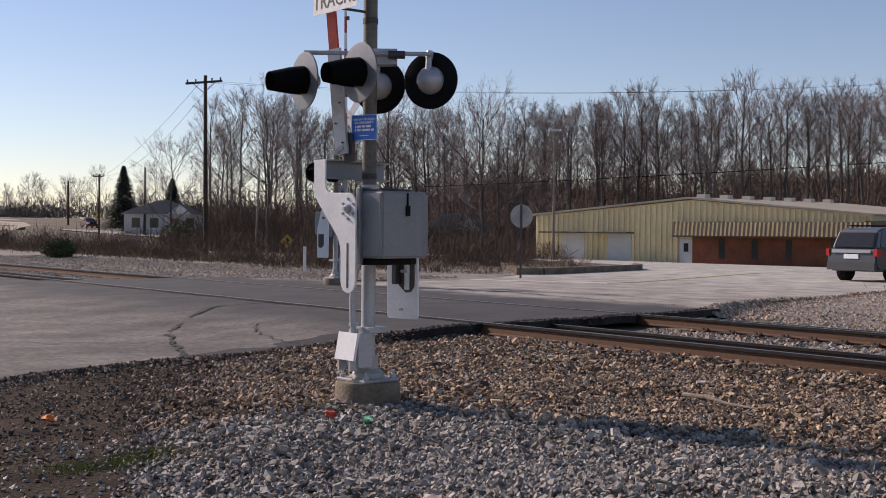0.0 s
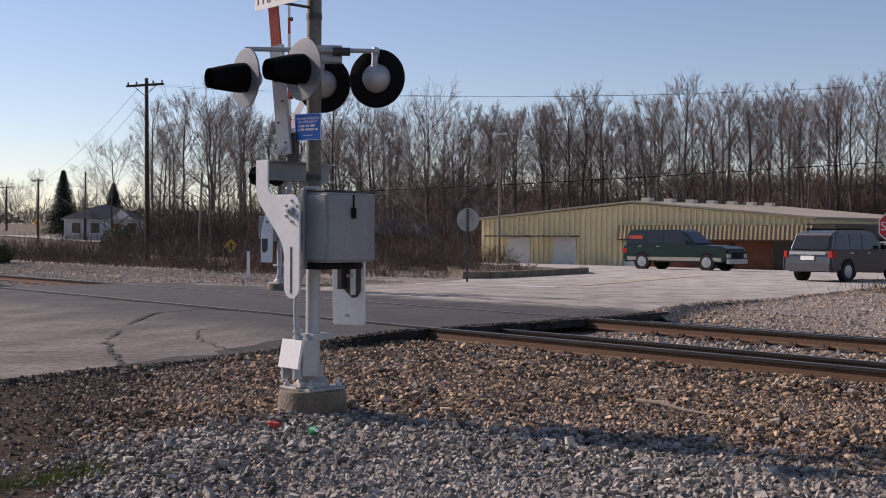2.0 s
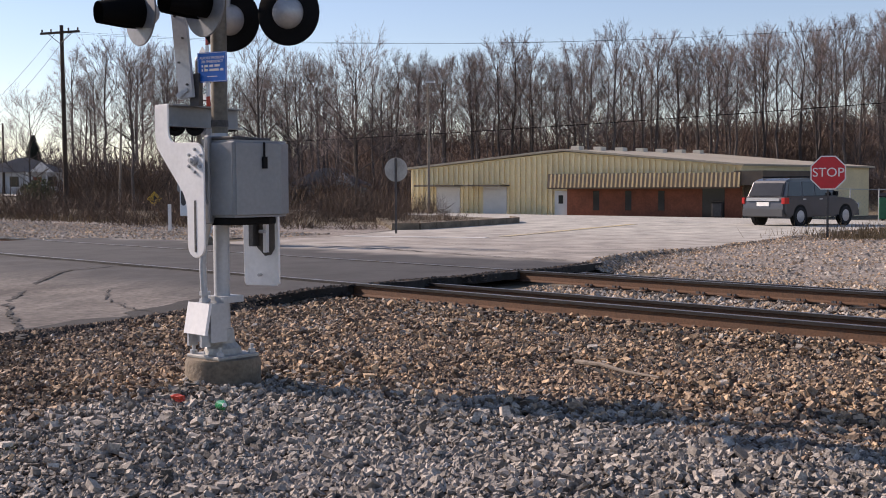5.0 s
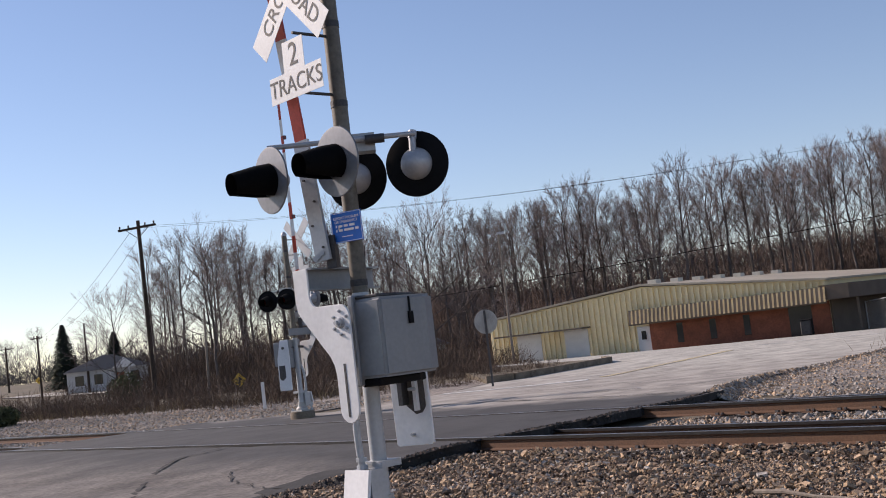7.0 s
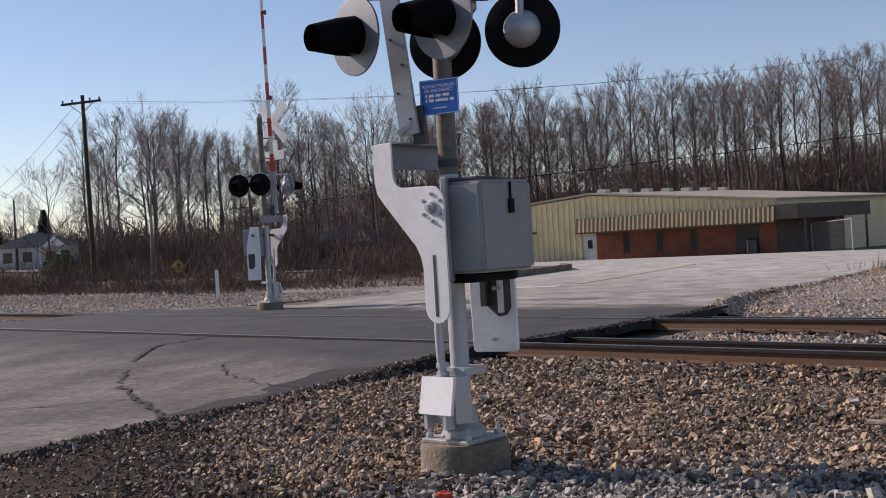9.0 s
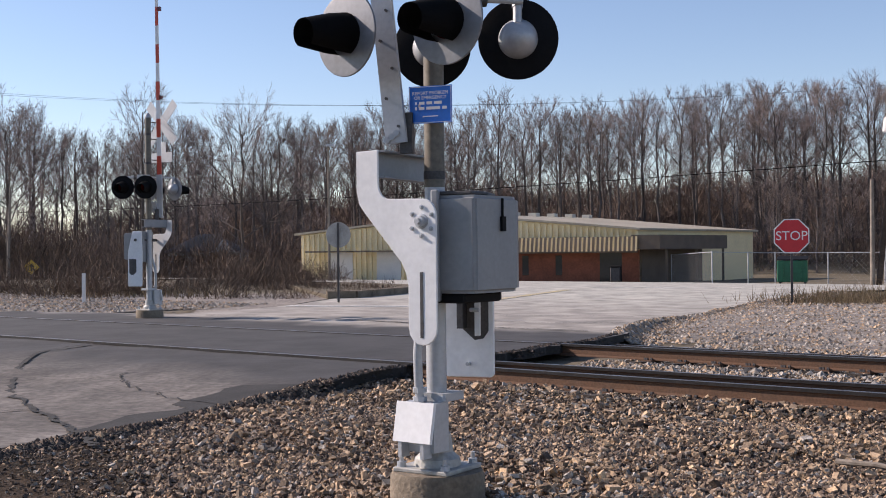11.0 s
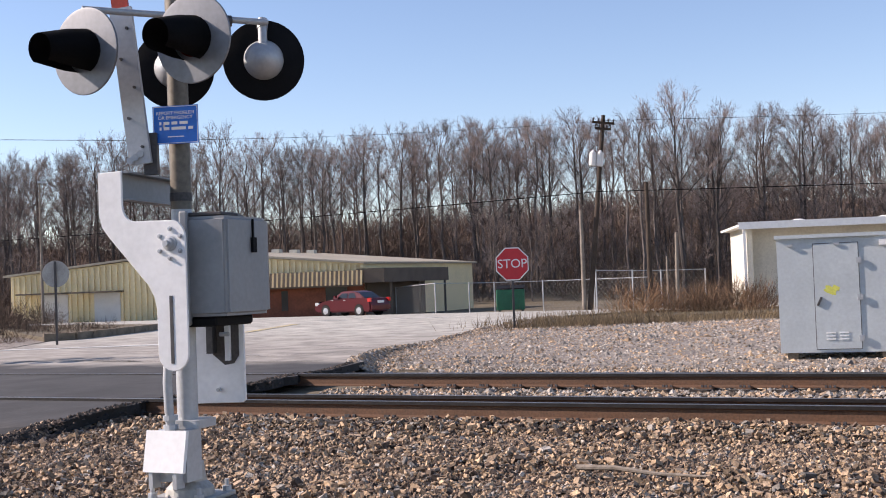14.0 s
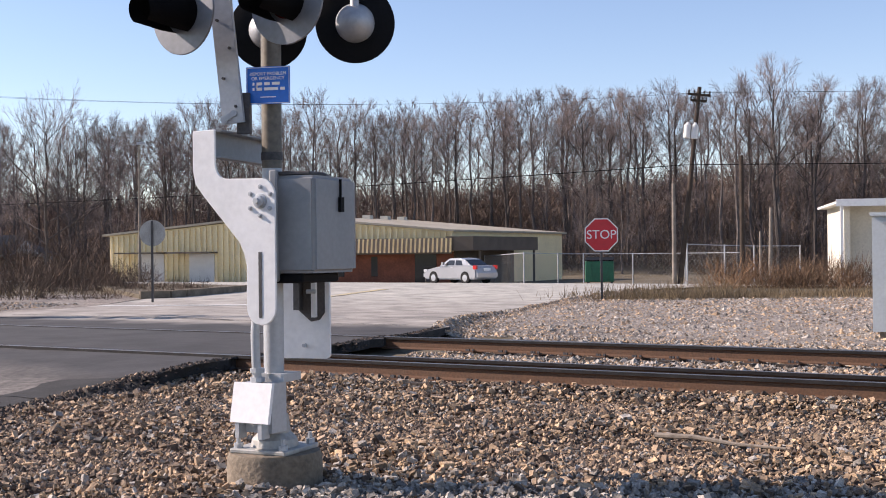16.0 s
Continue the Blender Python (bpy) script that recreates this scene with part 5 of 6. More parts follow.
# ---- equipment cabinet, buildings on the right ----
def cabinet(m):
    c = thing("equipment_cabinet", m, "pale grey steel railway equipment cabinet with yellow paint mark", "cabinet")
    W, H = 1.78, 2.01
    part("body", soften(box(B(), 0, W, 0, 1.2, 0.2, H), 0.015, 2), "cabinet_white", c, "pale grey steel housing")
    part("roof", soften(box(B(), -0.03, W + 0.03, -0.06, 1.25, H + 0.002, H + 0.06), 0.015), "cabinet_white", c, "overhanging lid")
    for x in (0.1, W - 0.26):
        for y in (0.05, 1.0):
            part("leg", soften(box(B(), x, x + 0.16, y, y + 0.14, -0.2, 0.198), 0.006), "concrete", c, "grey concrete leg")
    part("door_seam", box(B(), 0.545, 1.235, -0.004, -0.001, 0.245, H - 0.085), "steel_dark", c, "dark seam round the door")
    door = part("door", soften(box(B(), 0.555, 1.225, -0.02, -0.0045, 0.255, H - 0.095), 0.005), "cabinet_white", c, "narrow front door")
    part("handle", moved(soften(box(B(), -0.018, 0.018, -0.05, -0.0205, -0.09, 0.06), 0.008), pose(0.63, 0, 1.02, 0, 25, 0)), "steel_dark", door, "dark handle")
    for z in (0.42, 1.06, 1.64):
        part("hinge", soften(box(B(), 1.19, 1.27, -0.05, -0.021, z - 0.045, z + 0.045), 0.008), "galvanised", c, "galvanised hasp")
    part("lamp", soften(box(B(), W - 0.24, W - 0.13, -0.10, -0.001, H - 0.15, H - 0.06), 0.02), "sign_white", c, "small white lamp housing")
    for x in (0.16, 0.86):
        part("roof_lug", soften(box(B(), x, x + 0.09, -0.05, -0.001, H - 0.12, H - 0.085), 0.008), "galvanised", c)
    for k in range(3):
        for x in (0.70, 0.90):
            part("vent_slot", soften(box(B(), x, x + 0.14, -0.032, -0.0205, 0.40 + 0.05 * k, 0.418 + 0.05 * k), 0.004), "sign_white", door, "pale vent louvre")
    rnd = random.Random(2)
    for k in range(9):
        x, z = 0.74 + 0.14 * rnd.random(), 1.12 + 0.10 * rnd.random()
        part("paint_mark", moved(lathe(B(), (0, -0.0216 - 0.0002 * k, 0), (0, 1, 0), [(0, 0.045), (0.0008, 0.045)], 9), Matrix.Translation((x, 0, z)) @ pose(0, 0, 0, 0, rnd.uniform(0, 90), 0) @ Matrix.Diagonal((1.4, 1, 0.6, 1))), "spray_yellow", c, "yellow spray paint")


def shed(m):
    s = thing("storage_shed", m, "long low white shed with an overhanging roof", "building")
    part("wall", box(B(), 0.6, 40, 1.6, 9, -2.5, 2.5), "wall_white", s, "off-white wall in the roof's shade")
    rf = part("roof", soften(box(B(), -0.2, 40.4, -0.2, 9.5, 2.50, 2.62), 0.01), "sign_white", s, "white flat roof")
    part("fascia", soften(box(B(), -0.22, 40.4, -0.26, -0.2, 2.35, 2.72), 0.01), "sign_white", rf, "white roof edge")
    for x in (0.0, 7.6, 15.2, 22.8):
        part("post", box(B(), x, x + 0.14, -0.1, 0.04, -2.5, 2.5), "sign_white", s, "white post")
    part("side_wall", box(B(), 0.3, 0.6, 1.0, 9, -2.5, 2.5), "wall_white", s)
    for x, w in ((3.0, 0.9), (7.4, 1.1)):
        part("roof_cap", lathe(B(), (x, 1, 2.62), (x, 1, 99), [(0, w * 0.5), (0.12, w * 0.5), (0.2, w * 0.2)], 12), "sign_white", rf)


def fence(points, height, label, rails=True):
    f = thing("chain_link_fence", Matrix.Identity(4), label, "fence")
    for k, (x, y) in enumerate(points):
        z = ground_z(x, y)
        part("post", tube(B(), (x, y, z - 0.2), (x, y, z + height), 0.04, n=8), "galvanised", f)
        if k:
            px, py = points[k - 1]
            pz = ground_z(px, py)
            part("top_rail", tube(B(), (px, py, pz + height - 0.05), (x, y, z + height - 0.05), 0.025, n=6), "galvanised", f)
            bm = B()
            L = math.hypot(x - px, y - py)
            n = int(L / 0.28)
            for i in range(n + int(height / 0.28)):
                for sgn in (1, -1):
                    a0, a1 = i * 0.28 - height, i * 0.28
                    t0, t1 = max(0, a0), min(L, a1)
                    if t1 <= t0:
                        continue
                    z0, z1 = t0 - a0, t1 - a0
                    if sgn < 0:
                        z0, z1 = height - z0, height - z1
                    q = [Vector((px + (x - px) * t / L, py + (y - py) * t / L, pz + (z - pz) * t / L + h)) for t, h in ((t0, z0), (t1, z1))]
                    tube(bm, q[0], q[1], 0.003, n=3, caps=False)
            tagged(part("mesh", bm, "pole_paint", f), kind="stuff")


def dumpster(m):
    d = thing("dumpster", m, "dark green steel dumpster beside the road", "dumpster")
    part("body", soften(tower(B(), [(0, 0), (1.7, 0), (1.7, 1.3), (0, 1.3)], 0.1, 1.35), 0.03), "bin_green", d)
    for x in (0.0, 0.87):
        part("lid", moved(soften(box(B(), x, x + 0.83, 0, 1.35, 0, 0.05), 0.015), pose(0, 0, 1.37, 8, 0, 0)), "black_paint", d, "black lid")
    for x in (0.3, 0.8, 1.3):
        part("rib", box(B(), x, x + 0.07, -0.05, -0.002, 0.15, 1.3), "bin_green", d)
    for x in (0.1, 1.5):
        part("foot", box(B(), x, x + 0.12, 0.1, 1.2, 0, 0.098), "steel_dark", d)


def waste_bin(m):
    d = thing("waste_bin", m, "dark wheeled waste bin at the kerb", "waste bin")
    part("body", soften(tower(B(), [(-0.3, -0.3), (0.3, -0.3), (0.3, 0.3), (-0.3, 0.3)], 0.06, 0.98), 0.04), "steel_dark", d)
    part("lid", moved(soften(box(B(), -0.34, 0.34, -0.36, 0.34, 0, 0.06), 0.02), pose(0, 0, 0.99, 4, 0, 0)), "black_paint", d)
    for x in (-0.31, 0.26):
        part("wheel", tube(B(), (x, 0.25, 0.1), (x + 0.05, 0.25, 0.1), 0.1, n=12), "tyre", d)


def kerb_island():
    pts = [(-16, 40), (-10.4, 28.5), (-9.6, 29.0), (-8.9, 33.0), (-8.4, 36.6), (-9.2, 38.5), (-15, 44)]
    sheet("verge", pts, lambda x, y: 0.16, "field", "raised grassy verge with a stone kerb", "verge", thick=0.3)
    ks = [(-10.4, 28.5), (-9.6, 29.0), (-8.9, 33.0), (-8.4, 36.6), (-9.2, 38.5)]
    kb = thing("kerb", Matrix.Identity(4), "dark stained concrete kerb round the verge", "kerb", kind="structure")
    for (ax, ay), (bx, by) in zip(ks, ks[1:]):
        d = Vector((bx - ax, by - ay, 0))
        n = max(1, int(d.length / 1.2))
        for i in range(n):
            p = Vector((ax, ay, 0)) + d * ((i + 0.5) / n)
            L = d.length / n / 2 - 0.01
            o = part("kerb_stone", soften(box(B(), -L, L, -0.09, 0.09, -0.2, 0.2), 0.02), "concrete", kb)
            o.matrix_basis = Matrix.Translation((p.x, p.y, ground_z(p.x, p.y) + 0.06)) @ pose(0, 0, 0, 0, 0, math.degrees(math.atan2(d.y, d.x)))


def house(m, w, d, h, label):
    s = thing("house", m, label, "house", "houses")
    part("wall", box(B(), -w / 2, w / 2, 0, d, -0.5, h), "house_wall", s)
    bm = slab(B(), [(-w / 2 - 0.4, h), (w / 2 + 0.4, h), (w / 2 - 0.2, h + 0.3), (0.6, h + 1.7), (-0.6, h + 1.7), (-w / 2 + 0.2, h + 0.3)], -0.5, d + 0.5)
    rf = part("roof", bm, "house_roof", s)
    part("gable", slab(B(), [(w * 0.05, h), (w * 0.35, h), (w * 0.2, h + 1.2)], -1.2, -0.51), "sign_white", rf, "white gable")
    for x in (-w * 0.35, -w * 0.12, w * 0.33):
        win = part("window", box(B(), x - 0.5, x + 0.5, -0.05, -0.005, 0.9, 2.1), "dark_glass", s)
        part("frame", box(B(), x - 0.6, x + 0.6, -0.03, -0.004, 0.8, 0.88), "sign_white", win)
    part("door", box(B(), w * 0.1, w * 0.1 + 0.95, -0.06, -0.005, 0, 2.05), "brick", s, "red-brown door")
    for x in (w * 0.02, w * 0.25):
        part("porch_post", box(B(), x, x + 0.15, -1.2, -1.05, -0.4, h), "sign_white", s)


# ---- plants ----
def sticks(name, bases, heights, radii, leans, mat, label, category="brush", kind="stuff"):
    """Upright stems, each a thin three-sided spike, in one mesh."""
    b, h, r, l = (np.asarray(v, float) for v in (bases, heights, radii, leans))
    n = len(b)
    ang = np.array([0, 2.1, 4.2])
    ring = np.stack([np.cos(ang), np.sin(ang), 0 * ang], -1)
    v = np.zeros((n, 4, 3))
    v[:, :3] = b[:, None] + ring[None] * r[:, None, None]
    v[:, 3] = b + np.column_stack([l * h[:, None], h])
    f = (np.array([(0, 1, 3), (1, 2, 3), (2, 0, 3)])[None] + 4 * np.arange(n)[:, None, None]).reshape(-1, 3)
    me = bpy.data.meshes.new(name)
    me.vertices.add(4 * n)
    me.vertices.foreach_set("co", v.reshape(-1))
    me.loops.add(9 * n)
    me.loops.foreach_set("vertex_index", f.reshape(-1).astype(np.int32))
    me.polygons.add(3 * n)
    me.polygons.foreach_set("loop_start", np.arange(0, 9 * n, 3, dtype=np.int32))
    me.materials.append(M[mat])
    me.polygons.foreach_set("use_smooth", [False] * (3 * n))
    me.update(calc_edges=True)
    me.validate()
    return tagged(new(name, me), label, category, kind=kind)


def brush_belt(name, path, wide, count, tall, mat, label, seed, r=0.012, bend=0.35, clump=0.6):
    rng = np.random.default_rng(seed)
    P = np.array(path, float)
    S = np.r_[0, np.cumsum(np.hypot(*np.diff(P, axis=0).T))]
    cs = rng.uniform(0, S[-1], max(8, count // 40))
    s = np.where(rng.random(count) < clump, cs[rng.integers(0, len(cs), count)] + rng.normal(0, 0.5, count), rng.uniform(0, S[-1], count)).clip(0, S[-1])
    x, y = np.interp(s, S, P[:, 0]), np.interp(s, S, P[:, 1])
    x, y = x + rng.normal(0, wide / 2, count), y + rng.normal(0, wide / 2, count)
    z = np.array([ground_z(a, b) for a, b in zip(x, y)]) - 0.03
    swell = 0.65 + 0.35 * np.sin(s * 0.7) * np.sin(s * 0.23 + 1)
    h = tall * swell * rng.uniform(0.35, 1.15, count)
    return sticks(name, np.stack([x, y, z], -1), h, r * rng.uniform(0.6, 1.6, count), rng.normal(0, bend, (count, 2)), mat, label)


def thicket(name, path, wide, clumps, twigs, tall, mat, label, seed, spread_r=1.6, r=0.022, length=0.9):
    """Rounded clumps of tangled twigs along a line, in one mesh of kind stuff."""
    rng = np.random.default_rng(seed)
    P = np.array(path, float)
    S = np.r_[0, np.cumsum(np.hypot(*np.diff(P, axis=0).T))]
    s = rng.uniform(0, S[-1], clumps)
    cx, cy = np.interp(s, S, P[:, 0]) + rng.normal(0, wide / 2, clumps), np.interp(s, S, P[:, 1]) + rng.normal(0, wide / 2, clumps)
    ch, cr = tall * rng.uniform(0.45, 1.1, clumps), spread_r * rng.uniform(0.6, 1.3, clumps)
    k = rng.integers(0, clumps, twigs)
    d = rng.normal(size=(twigs, 3))
    d /= np.linalg.norm(d, axis=1, keepdims=True)
    d *= (rng.random(twigs) ** 0.4)[:, None]
    d[:, 2] = np.abs(d[:, 2])
    x, y = cx[k] + d[:, 0] * cr[k], cy[k] + d[:, 1] * cr[k]
    z = np.array([ground_z(a, b) for a, b in zip(x, y)]) + d[:, 2] * ch[k] * 0.9 - 0.1
    base = np.stack([x, y, z], -1)
    way = d * np.array([0.9, 0.9, 0.5]) + np.array([0, 0, 0.65]) + rng.normal(0, 0.38, (twigs, 3))
    way /= np.linalg.norm(way, axis=1, keepdims=True)
    side = np.cross(way, rng.normal(size=(twigs, 3)))
    side /= np.linalg.norm(side, axis=1, keepdims=True)
    side *= (r * rng.uniform(0.5, 1.5, twigs))[:, None]
    v = np.stack([base - side, base + side, base + way * (length * rng.uniform(0.4, 1.3, twigs))[:, None]], 1)
    me = bpy.data.meshes.new(name)
    me.vertices.add(3 * twigs)
    me.vertices.foreach_set("co", v.reshape(-1))
    me.loops.add(3 * twigs)
    me.loops.foreach_set("vertex_index", np.arange(3 * twigs, dtype=np.int32))
    me.polygons.add(twigs)
    me.polygons.foreach_set("loop_start", np.arange(0, 3 * twigs, 3, dtype=np.int32))
    me.materials.append(M[mat])
    me.update(calc_edges=True)
    me.validate()
    return tagged(new(name, me), label, "brush", kind="stuff")


def evergreen(m, height):
    rng = np.random.default_rng(3)
    t = thing("evergreen_tree", m, "dark evergreen conifer by the houses", "tree")
    part("trunk", tube(B(), (0, 0, -0.3), (0, 0, height * 0.95), 0.2, 0.03, 8), "bark", t)
    n = 3400
    z = height * (0.06 + 0.94 * rng.random(n) ** 1.1)
    a, rr = rng.uniform(0, 6.283, n), (1 - z / height) * height * 0.34 + 0.1
    d = rr * rng.uniform(0.3, 1.0, n)
    verts, faces = [], []
    for k in range(n):
        c = Vector((d[k] * math.cos(a[k]), d[k] * math.sin(a[k]), z[k]))
        o = Vector((math.cos(a[k]), math.sin(a[k]), -0.35)) * (0.25 + 0.6 * (1 - z[k] / height))
        s = Vector((-math.sin(a[k]), math.cos(a[k]), 0)) * 0.22
        i = len(verts)
        verts += [tuple(c - s), tuple(c + s), tuple(c + o)]
        faces.append((i, i + 1, i + 2))
    o = new("crown", mesh_from("crown", verts, faces, ["evergreen"]))
    o.parent = t


def shrub(m, r, h, label, seed, mat="green_shrub"):
    rng = np.random.default_rng(seed)
    n = 1800
    verts, faces = [], []
    q = rng.normal(size=(n, 3))
    q /= np.linalg.norm(q, axis=1, keepdims=True)
    q *= (rng.random(n) ** 0.4)[:, None] * (0.85 + 0.15 * np.sin(q[:, :1] * 5))
    for k in range(n):
        c = Vector((q[k, 0] * r, q[k, 1] * r, (q[k, 2] * 0.5 + 0.5) * h))
        a = Vector(rng.normal(size=3)).normalized() * 0.16
        b = Vector(rng.normal(size=3)).normalized() * 0.1
        i = len(verts)
        verts += [tuple(c - b), tuple(c + b), tuple(c + a)]
        faces.append((i, i + 1, i + 2))
    t = thing("shrub", m, label, "shrub")
    o = new("foliage", mesh_from("foliage", verts, faces, [mat]))
    o.parent = t
    part("stem", tube(B(), (0, 0, -0.2), (0, 0, h * 0.6), 0.05, 0.02, 6), "bark", t)


# ---- small litter ----
def litter():
    l = thing("fallen_branch", Matrix.Identity(4), "grey dry branch lying on the stones", "branch")
    bm = B()
    pts = [(2.5, 1.43, 0.10), (2.75, 1.25, 0.115), (3.0, 1.02, 0.10), (3.3, 0.8, 0.105)]
    sweep(bm, pts, [0.022, 0.018, 0.014, 0.008], 7)
    part("stick", bm, "wood_pale", l)
    bt = thing("plastic_bottle", pose(0.7, -1.2, 0.09, 80, 0, 40), "crushed green plastic bottle on the stones", "bottle")
    part("body", lathe(B(), (0, 0, -0.1), (0, 0, 1), [(0, 0.03), (0.02, 0.036), (0.07, 0.028), (0.12, 0.036), (0.16, 0.02), (0.19, 0.012)], 12), "bottle_green", bt, "", True)
    part("cap", lathe(B(), (0, 0, 0.091), (0, 0, 1), [(0, 0.014), (0.015, 0.014)], 10), "sign_white", bt)
    for x, y, z, mat, label in ((-1.7, -2.15, 0.05, "spray_orange", "crumpled orange scrap on the dirt"), (0.2, -0.95, 0.07, "arm_red", "crumpled red scrap among the stones"), (3.6, -4.6, 0.08, "arm_red", "crumpled red scrap among the stones")):
        bm = bmesh.new()
        bmesh.ops.create_icosphere(bm, subdivisions=2, radius=0.055)
        rnd = random.Random(x)
        for v in bm.verts:
            v.co = v.co * rnd.uniform(0.55, 1.2)
            v.co.z *= 0.55
        o = part("litter", moved(bm, Matrix.Translation((x, y, z))), mat)
        tagged(o, label, "litter")


# ---- cars ----
def car(name, paint, kind, label):
    """A car that heads along +x, standing on z = 0. kind: suv, cross, long, sedan."""
    if kind == "sedan":
        L, W, H, hood, belt = 4.4, 1.72, 1.45, 0.92, 0.95
        side = [(-2.2, 0.35), (-2.17, 0.75), (-2.05, 0.98), (-1.55, 1.02), (1.0, 0.95), (1.9, 0.78), (2.18, 0.62), (2.2, 0.32), (2.0, 0.22), (-2.05, 0.22)]
        top = [(-1.65, 0.98), (-1.0, 1.38), (-0.4, 1.45), (0.2, 1.42), (1.05, 0.94)]
        wx, r = (-1.3, 1.33), 0.31
    elif kind == "long":
        L, W, H = 5.7, 2.0, 1.97
        side = [(-2.85, 0.5), (-2.85, 1.05), (-2.78, 1.22), (-2.3, 1.25), (1.0, 1.24), (2.5, 1.16), (2.8, 1.02), (2.85, 0.55), (2.6, 0.38), (-2.7, 0.4)]
        top = [(-2.78, 1.2), (-2.68, 1.82), (-2.4, 1.95), (0.0, 1.95), (0.35, 1.9), (1.12, 1.22)]
        wx, r = (-1.75, 1.75), 0.39
    elif kind == "cross":
        L, W, H = 4.3, 1.78, 1.56
        side = [(-2.15, 0.42), (-2.16, 0.8), (-2.1, 0.98), (-1.8, 1.02), (0.9, 0.97), (1.75, 0.84), (2.08, 0.66), (2.15, 0.4), (1.95, 0.26), (-2.0, 0.28)]
        top = [(-2.08, 0.98), (-1.6, 1.42), (-1.1, 1.53), (-0.3, 1.56), (0.2, 1.5), (1.15, 0.96)]
        wx, r = (-1.28, 1.3), 0.34
    else:
        L, W, H = 4.6, 1.82, 1.72
        side = [(-2.3, 0.45), (-2.3, 0.85), (-2.24, 1.02), (-1.9, 1.06), (1.0, 1.04), (1.95, 0.95), (2.25, 0.78), (2.3, 0.45), (2.1, 0.3), (-2.15, 0.32)]
        top = [(-2.22, 1.02), (-1.95, 1.6), (-1.6, 1.7), (0.0, 1.72), (0.4, 1.66), (1.2, 1.03)]
        wx, r = (-1.38, 1.38), 0.35
    c = thing(name, Matrix.Identity(4), label, "car")
    bm = slab(B(), side, -W / 2, W / 2)
    bmesh.ops.bevel(bm, geom=[e for e in bm.edges if e.calc_face_angle(0) > 0.25], offset=0.07, segments=2, affect="EDGES")
    body = part("body", bm, paint, c, "", True)
    tw = W / 2 - 0.12
    bm = slab(B(), top, -tw, tw)
    for v in bm.verts:
        k = max(0, (v.co.z - 1.0) / (H - 1.0))
        v.co.y *= 1 - 0.13 * k
    bmesh.ops.bevel(bm, geom=[e for e in bm.edges if e.calc_face_angle(0) > 0.25], offset=0.05, segments=2, affect="EDGES")
    cabin = part("cabin", bm, paint, c, "", True)
    # side glass
    zs0, zs1 = top[0][1] + 0.06, H - 0.14
    x0, x1 = top[1][0] + 0.12, top[-2][0] - 0.02
    cuts = 3 if kind != "sedan" else 2
    for sgn in (-1, 1):
        for i in range(cuts):
            a, b = x0 + (x1 - x0) * i / cuts + 0.05, x0 + (x1 - x0) * (i + 1) / cuts - 0.04
            la = a - 0.16 if i == 0 else a
            lb = b + 0.42 * (top[-1][0] - top[-2][0]) if i == cuts - 1 else b
            q = [(la, zs0), (lb, zs0), (b, zs1), (a, zs1)]
            bm = B()
            vs = []
            for lift in (0.004, 0.012):
                vs.append([bm.verts.new((x, sgn * (tw * (1 - 0.13 * max(0, (z - 1.0) / (H - 1.0))) + lift), z)) for x, z in q])
            bm.faces.new(vs[0]), bm.faces.new(vs[1])
            for k in range(4):
                bm.faces.new((vs[0][k], vs[0][(k + 1) % 4], vs[1][(k + 1) % 4], vs[1][k]))
            bmesh.ops.recalc_face_normals(bm, faces=bm.faces)
            part("side_window", bm, "dark_glass", cabin, "dark side window")
        part("mirror", soften(box(B(), x1 + 0.25, x1 + 0.4, sgn * (W / 2 + 0.02) - 0.07, sgn * (W / 2 + 0.02) + 0.07, zs0, zs0 + 0.16), 0.03), paint if kind != "suv" else "black_paint", body)
        for i in range(2):
            part("door_handle", box(B(), x0 + 0.6 + 1.0 * i, x0 + 0.78 + 1.0 * i, sgn * (W / 2 + 0.004) - 0.008, sgn * (W / 2 + 0.004) + 0.008, zs0 - 0.14, zs0 - 0.1), "rim", body)
    for (ax, az), (bx, bz), nm in ((top[-2], top[-1], "windscreen"), (top[1], top[0], "rear_window")):
        bm = B()
        out = 1 if nm == "windscreen" else -1
        d = Vector((bx - ax, 0, bz - az))
        nrm = Vector((-d.z, 0, d.x)).normalized() * (1 if nm == "windscreen" else -1)
        if nrm.x * out < 0:
            nrm = -nrm
        vs = []
        for lift in (0.01, 0.022):
            row = []
            for t, s in ((0.12, -1), (0.12, 1), (0.9, 1), (0.9, -1)):
                p = Vector((ax, 0, az)) + d * t + nrm * lift
                y = s * (tw * (1 - 0.13 * max(0, (p.z - 1.0) / (H - 1.0))) - 0.08)
                row.append(bm.verts.new((p.x, y, p.z)))
            vs.append(row)
        bm.faces.new(vs[0]), bm.faces.new(vs[1])
        for k in range(4):
            bm.faces.new((vs[0][k], vs[0][(k + 1) % 4], vs[1][(k + 1) % 4], vs[1][k]))
        bmesh.ops.recalc_face_normals(bm, faces=bm.faces)
        part(nm, bm, "dark_glass", cabin, "dark glass")
    e0, e1 = side[0][0], -side[0][0]
    for sgn in (-1, 1):
        y = sgn * (W / 2 - 0.18)
        part("tail_light", soften(box(B(), e0 - 0.02, e0 + 0.25, y - 0.06 + 0.13 * sgn, y + 0.06 + 0.125 * sgn, 0.8, 1.02), 0.02), "tail_red", body, "red tail light")
        part("headlight", soften(box(B(), e1 - 0.3, e1 + 0.0, y - 0.16, y + 0.16, 0.62, 0.8), 0.03), "lamp_glass", body, "clear headlight")
